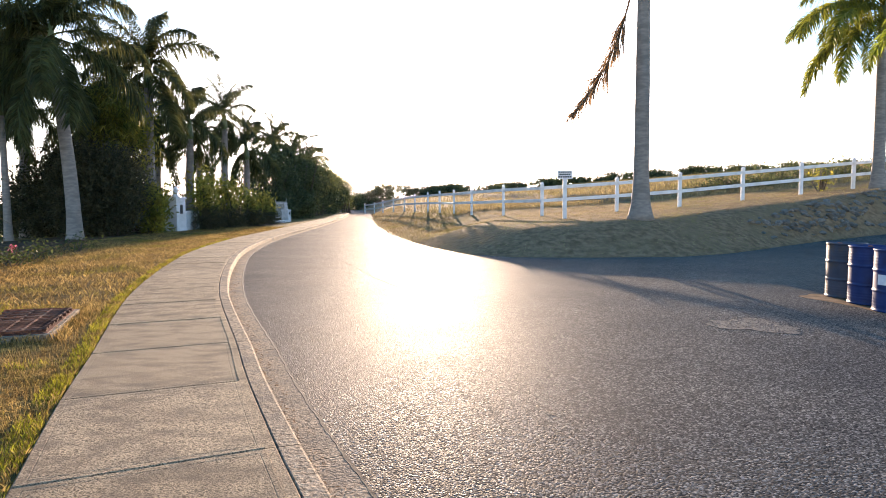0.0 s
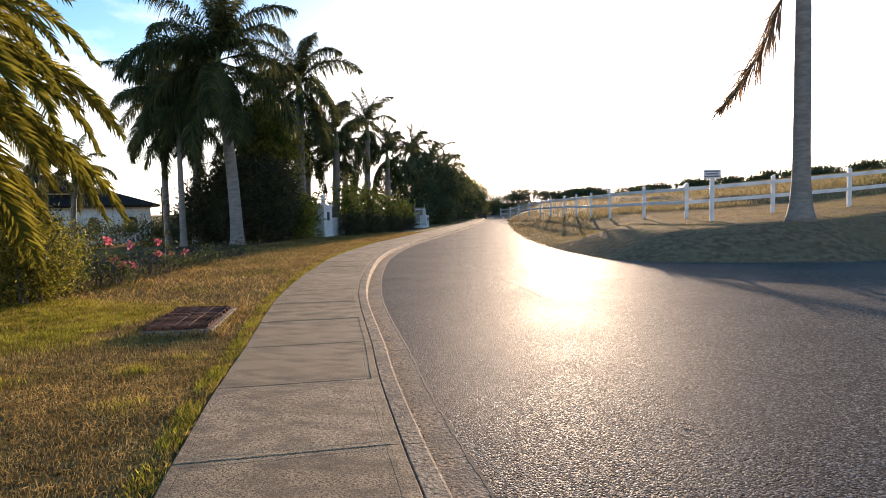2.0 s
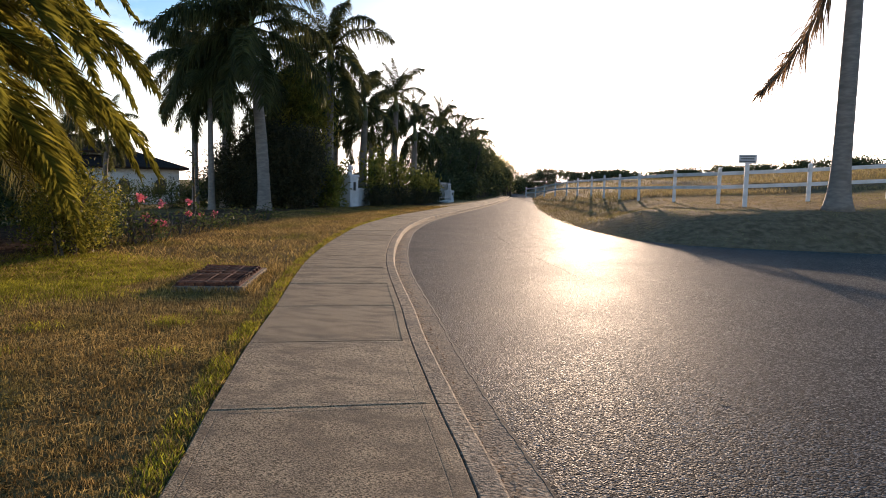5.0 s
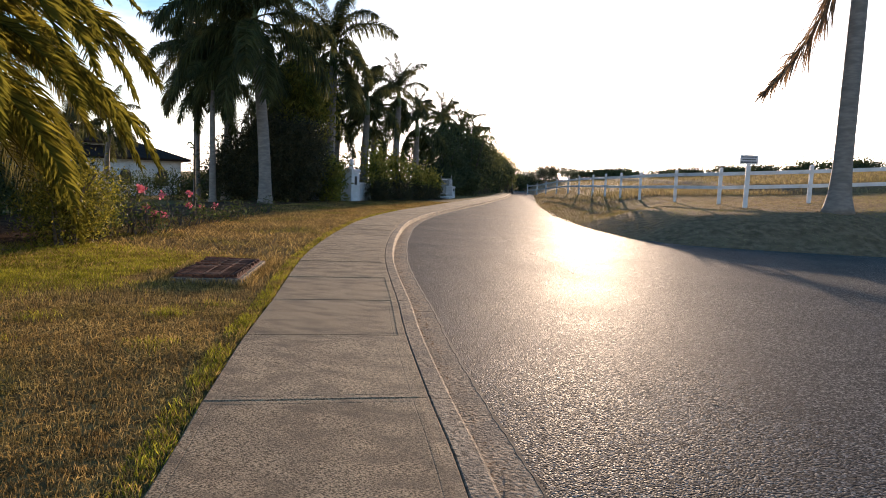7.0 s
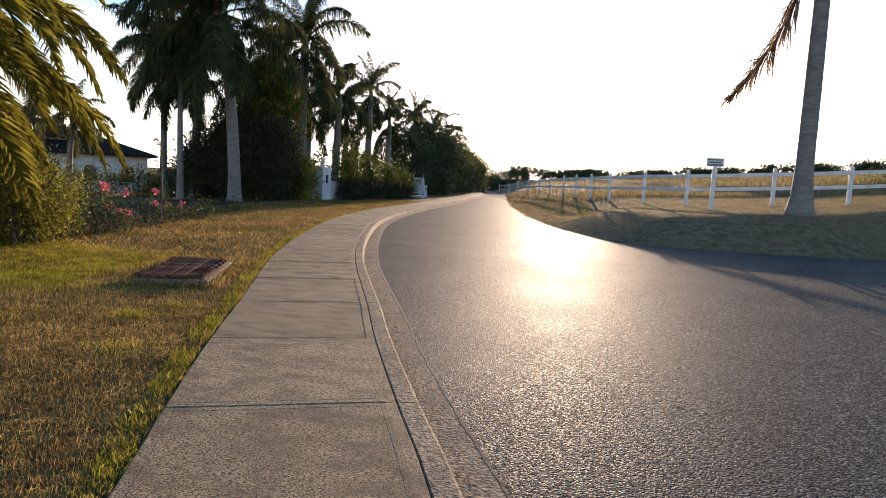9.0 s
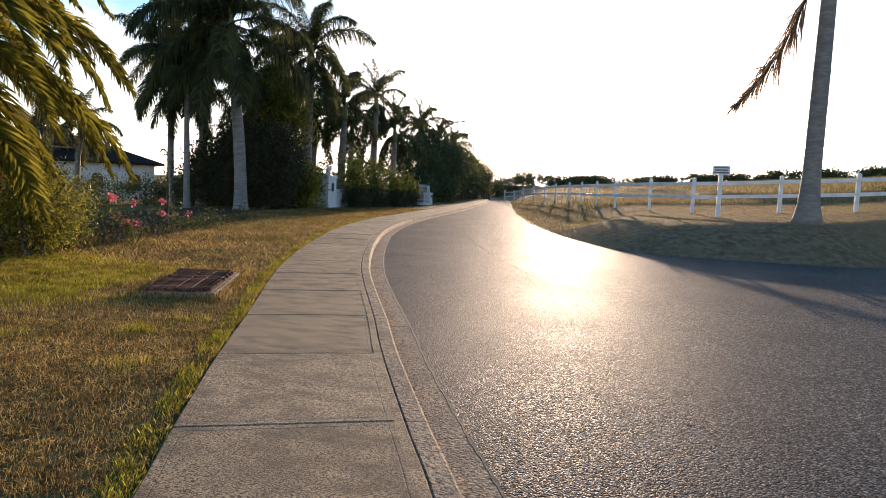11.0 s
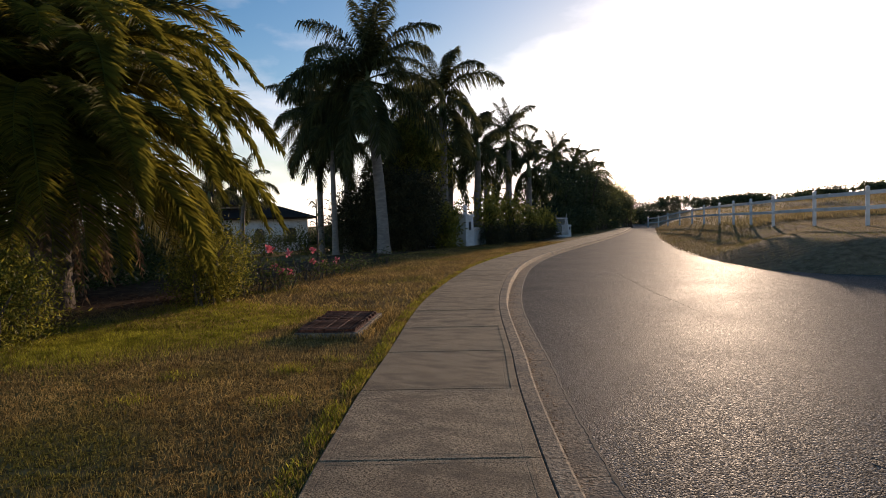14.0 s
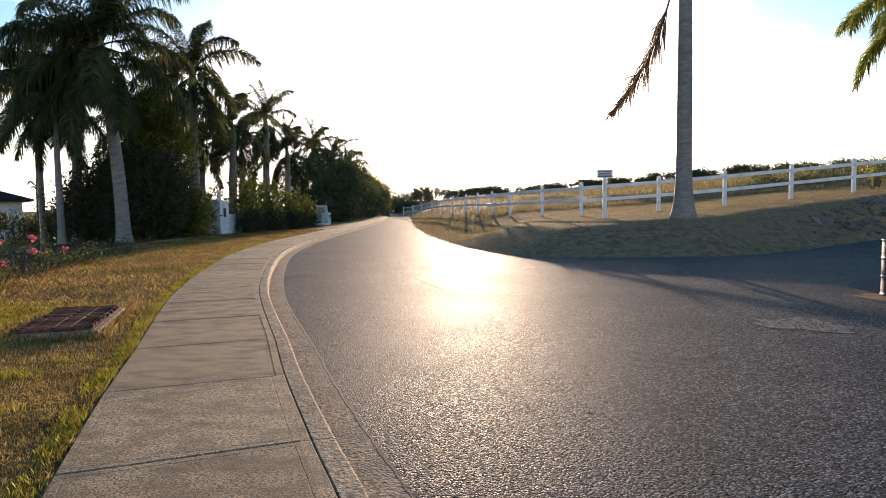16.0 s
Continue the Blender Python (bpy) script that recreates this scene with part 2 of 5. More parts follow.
M_ROCK = mat("limestone_rubble", (0.12, 0.10, 0.078), (0.26, 0.225, 0.18), 5, 0.9, 0.7, 25, 0.03, stain=(0.12, 0.11, 0.095), sscale=3, vary=0.3)
M_IRON = mat("painted_iron", (0.45, 0.45, 0.44), (0.60, 0.60, 0.58), 6, 0.5, 0.1)
M_STONE = mat("white_cast_stone", (0.66, 0.65, 0.62), (0.78, 0.77, 0.74), 8, 0.85, 0.4, 60, 0.006)


# ---- builders ----
def mesh_of(name, verts, faces, material=None, smooth=False):
    me = bpy.data.meshes.new(name)
    me.from_pydata([tuple(v) for v in verts], [], faces)
    if material:
        me.materials.append(material)
    if smooth:
        me.polygons.foreach_set("use_smooth", [True] * len(me.polygons))
    me.update()
    return me


def soup(name, verts, tris, material):
    """A mesh of many small faces from arrays of corners and of vertex triples."""
    me = bpy.data.meshes.new(name)
    v, f = np.asarray(verts, np.float32).reshape(-1, 3), np.asarray(tris, np.int32).reshape(-1, 3)
    me.vertices.add(len(v))
    me.vertices.foreach_set("co", v.ravel())
    me.loops.add(f.size)
    me.loops.foreach_set("vertex_index", f.ravel())
    me.polygons.add(len(f))
    me.polygons.foreach_set("loop_start", np.arange(0, f.size, 3, dtype=np.int32))
    me.polygons.foreach_set("loop_total", np.full(len(f), 3, np.int32))
    me.materials.append(material)
    me.update(calc_edges=True)
    return me


def part(name, data, material, parent, label=""):
    """One mesh object under a thing or a part; data is a bmesh or a mesh."""
    if isinstance(data, bmesh.types.BMesh):
        me = bpy.data.meshes.new(name)
        bmesh.ops.recalc_face_normals(data, faces=data.faces)
        data.to_mesh(me)
        data.free()
        data = me
    if material and not data.materials:
        data.materials.append(material)
    ob = new(name, data)
    ob.parent = parent
    return tagged(ob, label) if label else ob


def thing(name, place, label, category, group="", kind="", rz=0.0):
    ob = new(name)
    ob.matrix_world = pose(*place, 0, 0, rz)
    ob.empty_display_size = 0.2
    return tagged(ob, label, category, group, kind)


def box(bm, x0, x1, y0, y1, z0, z1, bevel=0.0):
    r = bmesh.ops.create_cube(bm, size=1.0)
    for v in r["verts"]:
        v.co = Vector(((x0 + x1) / 2 + v.co.x * (x1 - x0), (y0 + y1) / 2 + v.co.y * (y1 - y0), (z0 + z1) / 2 + v.co.z * (z1 - z0)))
    if bevel:
        edges = list({e for v in r["verts"] for e in v.link_edges})
        bmesh.ops.bevel(bm, geom=edges, offset=bevel, segments=2, affect="EDGES", profile=0.7)
    return bm


def lathe(bm, rings, n=24, cap=True):
    """A turned body from (radius, z) or (radius, z, dx, dy) rings."""
    loops = []
    for ring in rings:
        r, z, dx, dy = (*ring, 0, 0)[:4]
        loops.append([bm.verts.new((dx + r * math.cos(2 * math.pi * k / n), dy + r * math.sin(2 * math.pi * k / n), z)) for k in range(n)])
    for a, b in zip(loops, loops[1:]):
        for k in range(n):
            f = bm.faces.new((a[k], a[(k + 1) % n], b[(k + 1) % n], b[k]))
            f.smooth = True
    if cap:
        bm.faces.new(loops[0][::-1])
        bm.faces.new(loops[-1])
    return bm


def tube(points, r0, r1, n=5):
    """Corners and triangles of a tapered tube along points."""
    pts = [Vector(p) for p in points]
    vs, fs = [], []
    for i, p in enumerate(pts):
        t = (pts[min(i + 1, len(pts) - 1)] - pts[max(i - 1, 0)]).normalized()
        a = t.cross(Vector((0.31, 0.77, 0.55))).normalized()
        b = t.cross(a)
        r = r0 + (r1 - r0) * i / (len(pts) - 1)
        vs += [p + (a * math.cos(2 * math.pi * k / n) + b * math.sin(2 * math.pi * k / n)) * r for k in range(n)]
    for i in range(len(pts) - 1):
        for k in range(n):
            a, b, c, d = i * n + k, i * n + (k + 1) % n, (i + 1) * n + (k + 1) % n, (i + 1) * n + k
            fs += [(a, b, c), (a, c, d)]
    return vs, fs


# ---- the plan: road edge, walk, banks ----
EDGE = [(5.6, -12.0), (3.2, -6.0), (1.45, -1.5), (0.62, 0.9), (-0.22, 3.1), (-0.59, 3.97), (-1.05, 5.08), (-1.37, 5.89), (-1.73, 6.86), (-2.22, 8.1), (-2.76, 9.49), (-3.29, 10.96),
        (-3.93, 13.0), (-4.62, 15.46), (-5.48, 19.0), (-6.14, 23.0), (-6.55, 27.5), (-6.85, 34.0), (-7.3, 44.0), (-8.4, 60.0), (-10.0, 76.0), (-12.2, 95.0), (-15.5, 120.0)]


def smooth_line(points, step=0.2):
    """A Catmull-Rom line through the points, cut into even steps."""
    p = [Vector((*a, 0)) for a in points]
    p = [2 * p[0] - p[1]] + p + [2 * p[-1] - p[-2]]
    out = []
    for i in range(1, len(p) - 2):
        for k in range(24):
            u = k / 24
            out.append(0.5 * (2 * p[i] + (p[i + 1] - p[i - 1]) * u + (2 * p[i - 1] - 5 * p[i] + 4 * p[i + 1] - p[i + 2]) * u * u
                              + (3 * p[i] - p[i - 1] - 3 * p[i + 1] + p[i + 2]) * u ** 3))
    out.append(p[-2])
    xy = np.array([(a.x, a.y) for a in out])
    s = np.r_[0, np.cumsum(np.hypot(*np.diff(xy, axis=0).T))]
    t = np.arange(0, s[-1], step)
    return np.stack([np.interp(t, s, xy[:, 0]), np.interp(t, s, xy[:, 1])], 1)


LINE = smooth_line(EDGE)
TAN = np.gradient(LINE, axis=0)
TAN /= np.hypot(TAN[:, 0], TAN[:, 1])[:, None]
LEFT = np.stack([-TAN[:, 1], TAN[:, 0]], 1)


def along(s, u):
    """The place s metres along the road edge and u metres to its left."""
    i = min(max(s / 0.2, 0), len(LINE) - 1.001)
    k, f = int(i), i - int(i)
    p = LINE[k] * (1 - f) + LINE[k + 1] * f + (LEFT[k] * (1 - f) + LEFT[k + 1] * f) * u
    return float(p[0]), float(p[1])


def seg_distance(x, y, line, closed=False):
    """Distance to a polyline, and the side (positive to its left), for arrays."""
    pts = np.asarray(line, float)
    if closed:
        pts = np.vstack([pts, pts[:1]])
    best = np.full(x.shape, 1e9)
    side = np.zeros(x.shape)
    for (ax, ay), (bx, by) in zip(pts[:-1], pts[1:]):
        dx, dy = bx - ax, by - ay
        u = np.clip(((x - ax) * dx + (y - ay) * dy) / (dx * dx + dy * dy), 0, 1)
        d = np.hypot(x - ax - u * dx, y - ay - u * dy)
        cross = dx * (y - ay) - dy * (x - ax)
        near = d < best - 1e-9
        best, side = np.where(near, d, best), np.where(near, np.sign(cross), side)
    return best, side


def inside(x, y, poly):
    res = np.zeros(x.shape, bool)
    n = len(poly)
    for i in range(n):
        (ax, ay), (bx, by) = poly[i], poly[(i + 1) % n]
        hit = (ay > y) != (by > y)
        with np.errstate(divide="ignore", invalid="ignore"):
            res ^= hit & (x < (bx - ax) * (y - ay) / (by - ay if by != ay else 1e-9) + ax)
    return res


FOOT = [(-14.0, 122.0), (-8.2, 84.0), (-5.6, 58.7), (-3.9, 43.0), (-2.0, 30.0), (-0.55, 23.0), (0.9, 18.9), (2.3, 17.8), (4.5, 17.55), (7.0, 17.7), (9.0, 18.7), (11.0, 20.2),
        (13.4, 21.8), (20.9, 26.0), (30.0, 31.0), (60.0, 48.0), (140.0, 95.0)]
ISLAND = [(6.75, 9.75), (8.2, 11.6), (12.0, 14.8), (20.0, 19.5), (30.0, 24.5), (60.0, 40.0), (60.0, -10.0), (16.0, -6.0), (10.5, 2.5), (7.8, 6.9)]
BED = [(-7.9, 3.2), (-8.4, 5.6), (-8.9, 7.0), (-8.7, 9.2), (-9.6, 11.0), (-9.9, 14.4), (-10.6, 19.8), (-10.9, 24.0), (-10.6, 30.0), (-10.6, 33.0), (-10.3, 38.0), (-10.3, 44.0), (-11.0, 48.0)]


def smoothstep(v):
    v = np.clip(v, 0, 1)
    return v * v * (3 - 2 * v)


def road_z(x, y):
    return 0.03 * np.clip(np.asarray(x, float) - 9, 0, 60) * smoothstep((np.asarray(y, float) - 6) / 8)


def wave(x, y):
    return 0.5 * np.sin(0.9 * x + 1.3 * np.sin(0.5 * y)) + 0.5 * np.sin(1.1 * y + 1.7 * np.sin(0.7 * x + 1))


def ground_z(x, y):
    """Height of the grass: the lawn beside the walk, the bank with its plateau, the island, and the bed under the road."""
    x, y = np.asarray(x, float), np.asarray(y, float)
    d, side = seg_distance(x, y, LINE[::4])
    u = d * side                                   # metres to the left of the road edge
    lawn = 0.105 + 0.012 * wave(x * 1.7, y * 1.7) + 0.015 * np.clip(u - 2.2, 0, 4) - 0.5 * smoothstep((u - 8.5) / 10) - 0.75 * smoothstep((u - 18) / 22)
    df, sf = seg_distance(x, y, FOOT)
    v = df * sf                                    # metres into the bank
    top = np.clip(0.62 + 0.052 * np.clip(x, -3.5, 40) + 0.02 * np.clip(y - 22, -6, 85), 0.3, 6) + 0.05 * wave(x * 0.35, y * 0.3)
    wide = 3.1 - 1.0 * smoothstep((x - 9) / 6) + 3.4 * smoothstep((y - 24) / 6) * smoothstep((6 - x) / 5)
    terrace = 0.42 * smoothstep((v - 12.5 - 0.8 * wave(x * 0.2, y * 0.2)) / 1.3)   # a low step in the field behind the fence
    bank = terrace + np.where(v < wide, top * np.sin(np.clip(v / wide, 0, 1) * math.pi / 2) ** 1.15, top) + 0.006 * wave(x * 2.3, y * 2.1) * (v > 0)
    di, _ = seg_distance(x, y, ISLAND, True)
    ins = inside(x, y, ISLAND)
    isle = 0.75 * smoothstep(di / 1.6) + 0.02 * wave(x * 2, y * 2) + road_z(x, y)
    low = road_z(x, y) - 0.09
    z = np.where(u > 0.415, np.where(u > 1.77, lawn, 0.02), low)
    z = np.where((u <= 0) & (v > 0), np.maximum(bank + low + 0.06, low), z)
    return np.where(ins & (u < 0), np.maximum(isle - 0.02, low), z)


def gz(x, y):
    return float(ground_z(np.array([x]), np.array([y]))[0])


def axis(parts):
    out = []
    for a, b, st in parts:
        out += list(np.arange(a, b, st))
    return np.array(out + [parts[-1][1]])


GX = axis([(-900, -200, 100), (-200, -60, 14), (-60, -14, 1.2), (-14, 14, 0.2), (14, 32, 0.5), (32, 80, 3), (80, 220, 14), (220, 900, 100)])
GY = axis([(-300, -40, 26), (-40, -2, 2), (-2, 36, 0.25), (36, 60, 0.6), (60, 130, 2), (130, 300, 17), (300, 1500, 120)])
gxx, gyy = np.meshgrid(GX, GY)
gzz = ground_z(gxx.ravel(), gyy.ravel())
nx = len(GX)
gi = np.arange(len(GY) - 1)[:, None] * nx + np.arange(nx - 1)[None, :]
gf = np.stack([gi, gi + 1, gi + nx + 1, gi, gi + nx + 1, gi + nx], -1).reshape(-1, 3)
ground = new("ground", soup("ground", np.stack([gxx.ravel(), gyy.ravel(), gzz], 1), gf, M_GROUND))
ground.data.polygons.foreach_set("use_smooth", [True] * len(ground.data.polygons))
ground.data.materials.append(M_SLOPE)
mids = np.stack([gxx.ravel(), gyy.ravel()], 1)[gf].mean(1)
foot_d, foot_side = seg_distance(mids[:, 0], mids[:, 1], FOOT)
ground.data.polygons.foreach_set("material_index", ((foot_side > 0) & (foot_d < 14) & (mids[:, 0] > -14)).astype(np.int32))
tagged(ground, "sun-dried straw-coloured lawn and grassy roadside bank", "ground", kind="structure")

# asphalt: the road, the junction and the side road in one sheet
rv, rf = [], []
ROWS = list(range(0, len(LINE), 3))
COLS = 26
for i in ROWS:
    x0, y0 = LINE[i] + 0.16 * LEFT[i]
    if y0 < 17.0:
        x1 = 46.0
    else:
        x1 = max(np.interp(y0, [p[1] for p in FOOT[8::-1]], [p[0] for p in FOOT[8::-1]]) + 1.2, x0 + 1.0)
        if y0 < 48:
            x1 = max(x1, np.interp(y0, [17, 48], [46, 46]) if y0 < 40 else x1)
    for k in range(COLS):
        f = (k / (COLS - 1)) ** 1.6
        x = x0 + (x1 - x0) * f
        rv.append((x, y0, float(road_z(x, y0)) + 0.0))
for a in range(len(ROWS) - 1):
    for k in range(COLS - 1):
        p = a * COLS + k
        rf += [(p, p + 1, p + COLS + 1), (p, p + COLS + 1, p + COLS)]
road = new("road", soup("road", rv, rf, M_ASPHALT))
tagged(road, "worn grey asphalt road with a wide junction", "road", kind="structure")


def strip(name, us_zs, s0, s1, material, parent, step=0.2, label=""):
    """A solid strip along the road edge with the given cross-section of (u, z)."""
    n = max(2, int(round((s1 - s0) / step)) + 1)
    vs, fs, m = [], [], len(us_zs)
    for i in range(n):
        s = s0 + (s1 - s0) * i / (n - 1)
        for u, z in us_zs:
            vs.append((*along(s, u), z))
    for i in range(n - 1):
        for k in range(m):
            a, b = i * m + k, i * m + (k + 1) % m
            fs.append((a, b, b + m, a + m))
    fs += [tuple(range(m))[::-1], tuple(range((n - 1) * m, n * m))]
    return part(name, mesh_of(name, vs, fs, material), None, parent, label)


S_J1 = min(range(4 * len(LINE) - 8), key=lambda i: (along(i * 0.05, 0.475)[0] + 1.06) ** 2 + (along(i * 0.05, 0.475)[1] - 3.90) ** 2) * 0.05
TOTAL = (len(LINE) - 2) * 0.2
pavement = thing("pavement", (0, 0, 0), "broom-finished concrete pavement in slabs beside the kerb", "pavement", kind="structure")
strip("joint_bed", [(0.40, -0.05), (0.405, 0.119), (0.426, 0.119), (0.43, 0.10), (1.74, 0.085), (1.75, -0.05)], 0.5, TOTAL, M_JOINT, pavement, 0.6)
kerb = thing("kerb", (0, 0, 0), "cast concrete kerb with a flat gutter pan", "kerb", kind="structure")

# ---- palms ----


def frond_mesh(name, length, pairs, leaf, width, rise, bend, material, seed, plume=0.5, sag=0.35, bare=0.16, stiff=0.75, petiole=0.035, ragged=0.0, side=0.0):
    """A feather frond along +x from the origin: an arching midrib and two rows of narrow leaflets. rise: degrees at the
    base; bend: degrees it turns down to the tip; sag: how far leaflets hang; plume: how far they leave the flat."""
    r = np.random.default_rng(seed)
    n = 14
    pts, ang, p = [], [], Vector((0, 0, 0))
    for i in range(n + 1):
        f = i / n
        a = radians(rise - bend * f ** 1.4)
        pts.append(p.copy())
        ang.append(a)
        p = p + Vector((math.cos(a), side * f, math.sin(a))).normalized() * (length / n)
    vs, fs = tube(pts, petiole, 0.0012, 4)
    vs = [tuple(v) for v in vs]
    for k in range(pairs):
        f = bare + (1 - bare) * (k + 0.5) / pairs
        i = min(int(f * n), n - 1)
        g = f * n - i
        base = pts[i].lerp(pts[i + 1], g)
        t = (pts[i + 1] - pts[i]).normalized()
        up = Vector((-t.z, 0, t.x))
        shape = max(0.34, math.sin(math.pi * min(1, 0.18 + 0.80 * f)) ** 0.6)
        for s in (-1, 1):
            if ragged and r.random() < ragged:
                continue
            ln = leaf * shape * r.uniform(0.8, 1.12)
            w = width * r.uniform(0.8, 1.2)
            out = Vector((0, s, 0)) * math.cos(stiff) + t * math.sin(stiff * r.uniform(0.8, 1.25)) + up * r.normal(0.15, plume)
            out.normalize()
            mid = base + out * ln * 0.5 + Vector((0, 0, -sag * ln * 0.16))
            tip = base + out * ln * 0.92 + Vector((0, 0, -sag * ln * r.uniform(0.6, 1.1)))
            across = out.cross(up).cross(out) if plume < 0.2 else out.cross(Vector((r.normal(), r.normal(), r.normal())))
            across = (across.normalized() if across.length > 1e-3 else up) * w * 0.5
            o = len(vs)
            vs += [tuple(base - across * 0.5), tuple(base + across * 0.5), tuple(mid - across), tuple(mid + across), tuple(tip)]
            fs += [(o, o + 1, o + 3), (o, o + 3, o + 2), (o + 2, o + 3, o + 4)]
    return soup(name, vs, fs, material)


ROYAL = [frond_mesh("frond", 1.0, 165, 0.215, 0.0125, rise, bend, M_FROND, 20 + k, 0.42, 0.95, 0.13, 0.58, 0.010)
         for k, (rise, bend) in enumerate(((84, 46), (66, 88), (46, 104), (24, 100), (-8, 80), (-48, 38)))]
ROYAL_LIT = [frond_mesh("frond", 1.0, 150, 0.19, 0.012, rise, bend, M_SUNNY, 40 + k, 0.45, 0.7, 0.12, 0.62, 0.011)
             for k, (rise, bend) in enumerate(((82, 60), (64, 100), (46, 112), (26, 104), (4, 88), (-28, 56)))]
ROYAL_OLIVE = [frond_mesh("frond", 1.0, 150, 0.19, 0.012, rise, bend, M_OLIVE, 50 + k, 0.45, 0.8, 0.12, 0.62, 0.011)
               for k, (rise, bend) in enumerate(((82, 60), (60, 96), (38, 100), (18, 92), (0, 80), (-28, 56)))]
HANGING = frond_mesh("dead_frond", 1.0, 130, 0.19, 0.008, -79, -38, M_DEAD, 61, 0.3, 0.6, 0.30, 1.1, 0.008, 0.18)
DATE = [frond_mesh("frond", 1.0, 140, 0.15, 0.0085, rise, bend, M_DATE, 80 + k, 0.16, 0.3, 0.08, 0.70, 0.010)
        for k, (rise, bend) in enumerate(((78, 76), (60, 108), (42, 110), (24, 94), (4, 72), (-22, 50)))]
DATE_DEAD = [frond_mesh("dead_frond", 1.0, 60, 0.10, 0.008, rise, bend, M_DEAD, 95 + k, 0.3, 0.3, 0.12, 0.9, 0.011, 0.25)
             for k, (rise, bend) in enumerate(((-52, 32), (-66, 20)))]


def royal_palm(foot, height, label, girth=0.27, frond=3.3, count=15, lean=(0.0, 0.0), seed=1, wind=0.35, meshes=None, base=1.55, low=5, group="royal palms"):
    """A royal palm: swollen foot, grey ringed trunk, green crownshaft and a crown of arching fronds, combed towards -x by the wind."""
    r = np.random.default_rng(seed)
    palm = thing("royal_palm", foot, label, "palm tree", group)
    bm = bmesh.new()
    rings = []
    steps = 26
    for i in range(steps + 1):
        f = i / steps
        rad = girth * (1 + (base - 1) * math.exp(-f * height / 0.55)) * (1 - 0.28 * f + 0.10 * math.sin(math.pi * f)) * (1 + 0.012 * math.sin(i * 2.4))
        rings.append((rad, -0.15 + (height + 0.15) * f, lean[0] * f * f, lean[1] * f * f))
    part("trunk", lathe(bm, rings, 18), M_BARK, palm)
    bm = bmesh.new()
    top = girth * 0.74
    sh = 1.15 * frond / 3.3
    lathe(bm, [(top * 1.0, height - 0.02, *lean), (top * 1.12, height + 0.15 * sh, *lean), (top * 0.95, height + 0.6 * sh, *lean), (top * 0.5, height + sh, *lean), (0.03, height + 1.25 * sh, *lean)], 14)
    part("crownshaft", bm, M_SHAFT, palm, "smooth green crownshaft")
    for k in range(count):
        level = min(5, int((k + 0.5) / count * (low + 0.99)))
        az = k * 137.5 + r.uniform(-18, 18)
        a = radians(az)
        dx, dy = math.cos(a) - wind * (0.6 + 0.25 * level), math.sin(a) * (1 - 0.3 * wind)
        az = math.degrees(math.atan2(dy, dx))
        ob = part("frond", (meshes or ROYAL)[level], None, palm)
        size = frond * r.uniform(0.86, 1.1) * (0.8 if level == 0 else 1.0)
        ob.matrix_basis = pose(lean[0], lean[1], height + sh * (0.98 - 0.05 * level), r.uniform(-14, 14), r.uniform(-7, 7), az) @ Matrix.Diagonal((size, size, size, 1))
    return palm


def leaf_cloud(name, blobs, count, size, material, seed, aspect=0.45, shell=0.55, upright=0.0):
    """Many small folded leaves in clumps spread over ellipsoids of (x, y, z, rx, ry, rz)."""
    r = np.random.default_rng(seed)
    vol = np.array([b[3] * b[4] + b[4] * b[5] + b[3] * b[5] for b in blobs])
    centres = []
    for b, n in zip(blobs, np.maximum(6, (vol / vol.sum() * count / 22)).astype(int)):
        d = r.normal(size=(n, 3))
        d /= np.linalg.norm(d, axis=1)[:, None]
        rad = (shell + (1 - shell) * r.random(n) ** 0.6)[:, None] * (1 + 0.12 * r.normal(size=(n, 1)))
        centres.append(np.array(b[:3]) + d * rad * np.array(b[3:]))
    c = np.vstack(centres)
    n = count
    own = c[r.integers(0, len(c), n)]
    spread = float(np.mean([min(b[3:]) for b in blobs])) * 0.16 + size * 0.9
    pos = own + r.normal(size=(n, 3)) * spread
    d = r.normal(size=(n, 3)) + np.array([0, 0, upright])
    d /= np.linalg.norm(d, axis=1)[:, None]
    w = np.cross(d, r.normal(size=(n, 3)))
    w /= np.linalg.norm(w, axis=1)[:, None]
    ln = (size * r.uniform(0.6, 1.3, n))[:, None]
    hw = ln * aspect * 0.5
    a, b, t = pos, pos + d * ln, pos + d * ln * 0.48
    up = np.cross(d, w) * ln * 0.12
    v = np.stack([a, t + w * hw + up, b, t - w * hw + up], 1).reshape(-1, 3)
    o = np.arange(n)[:, None] * 4
    f = np.concatenate([o + np.array([[0, 1, 2]]), o + np.array([[0, 2, 3]])], 1).reshape(-1, 3)
    return soup(name, v, f, material)


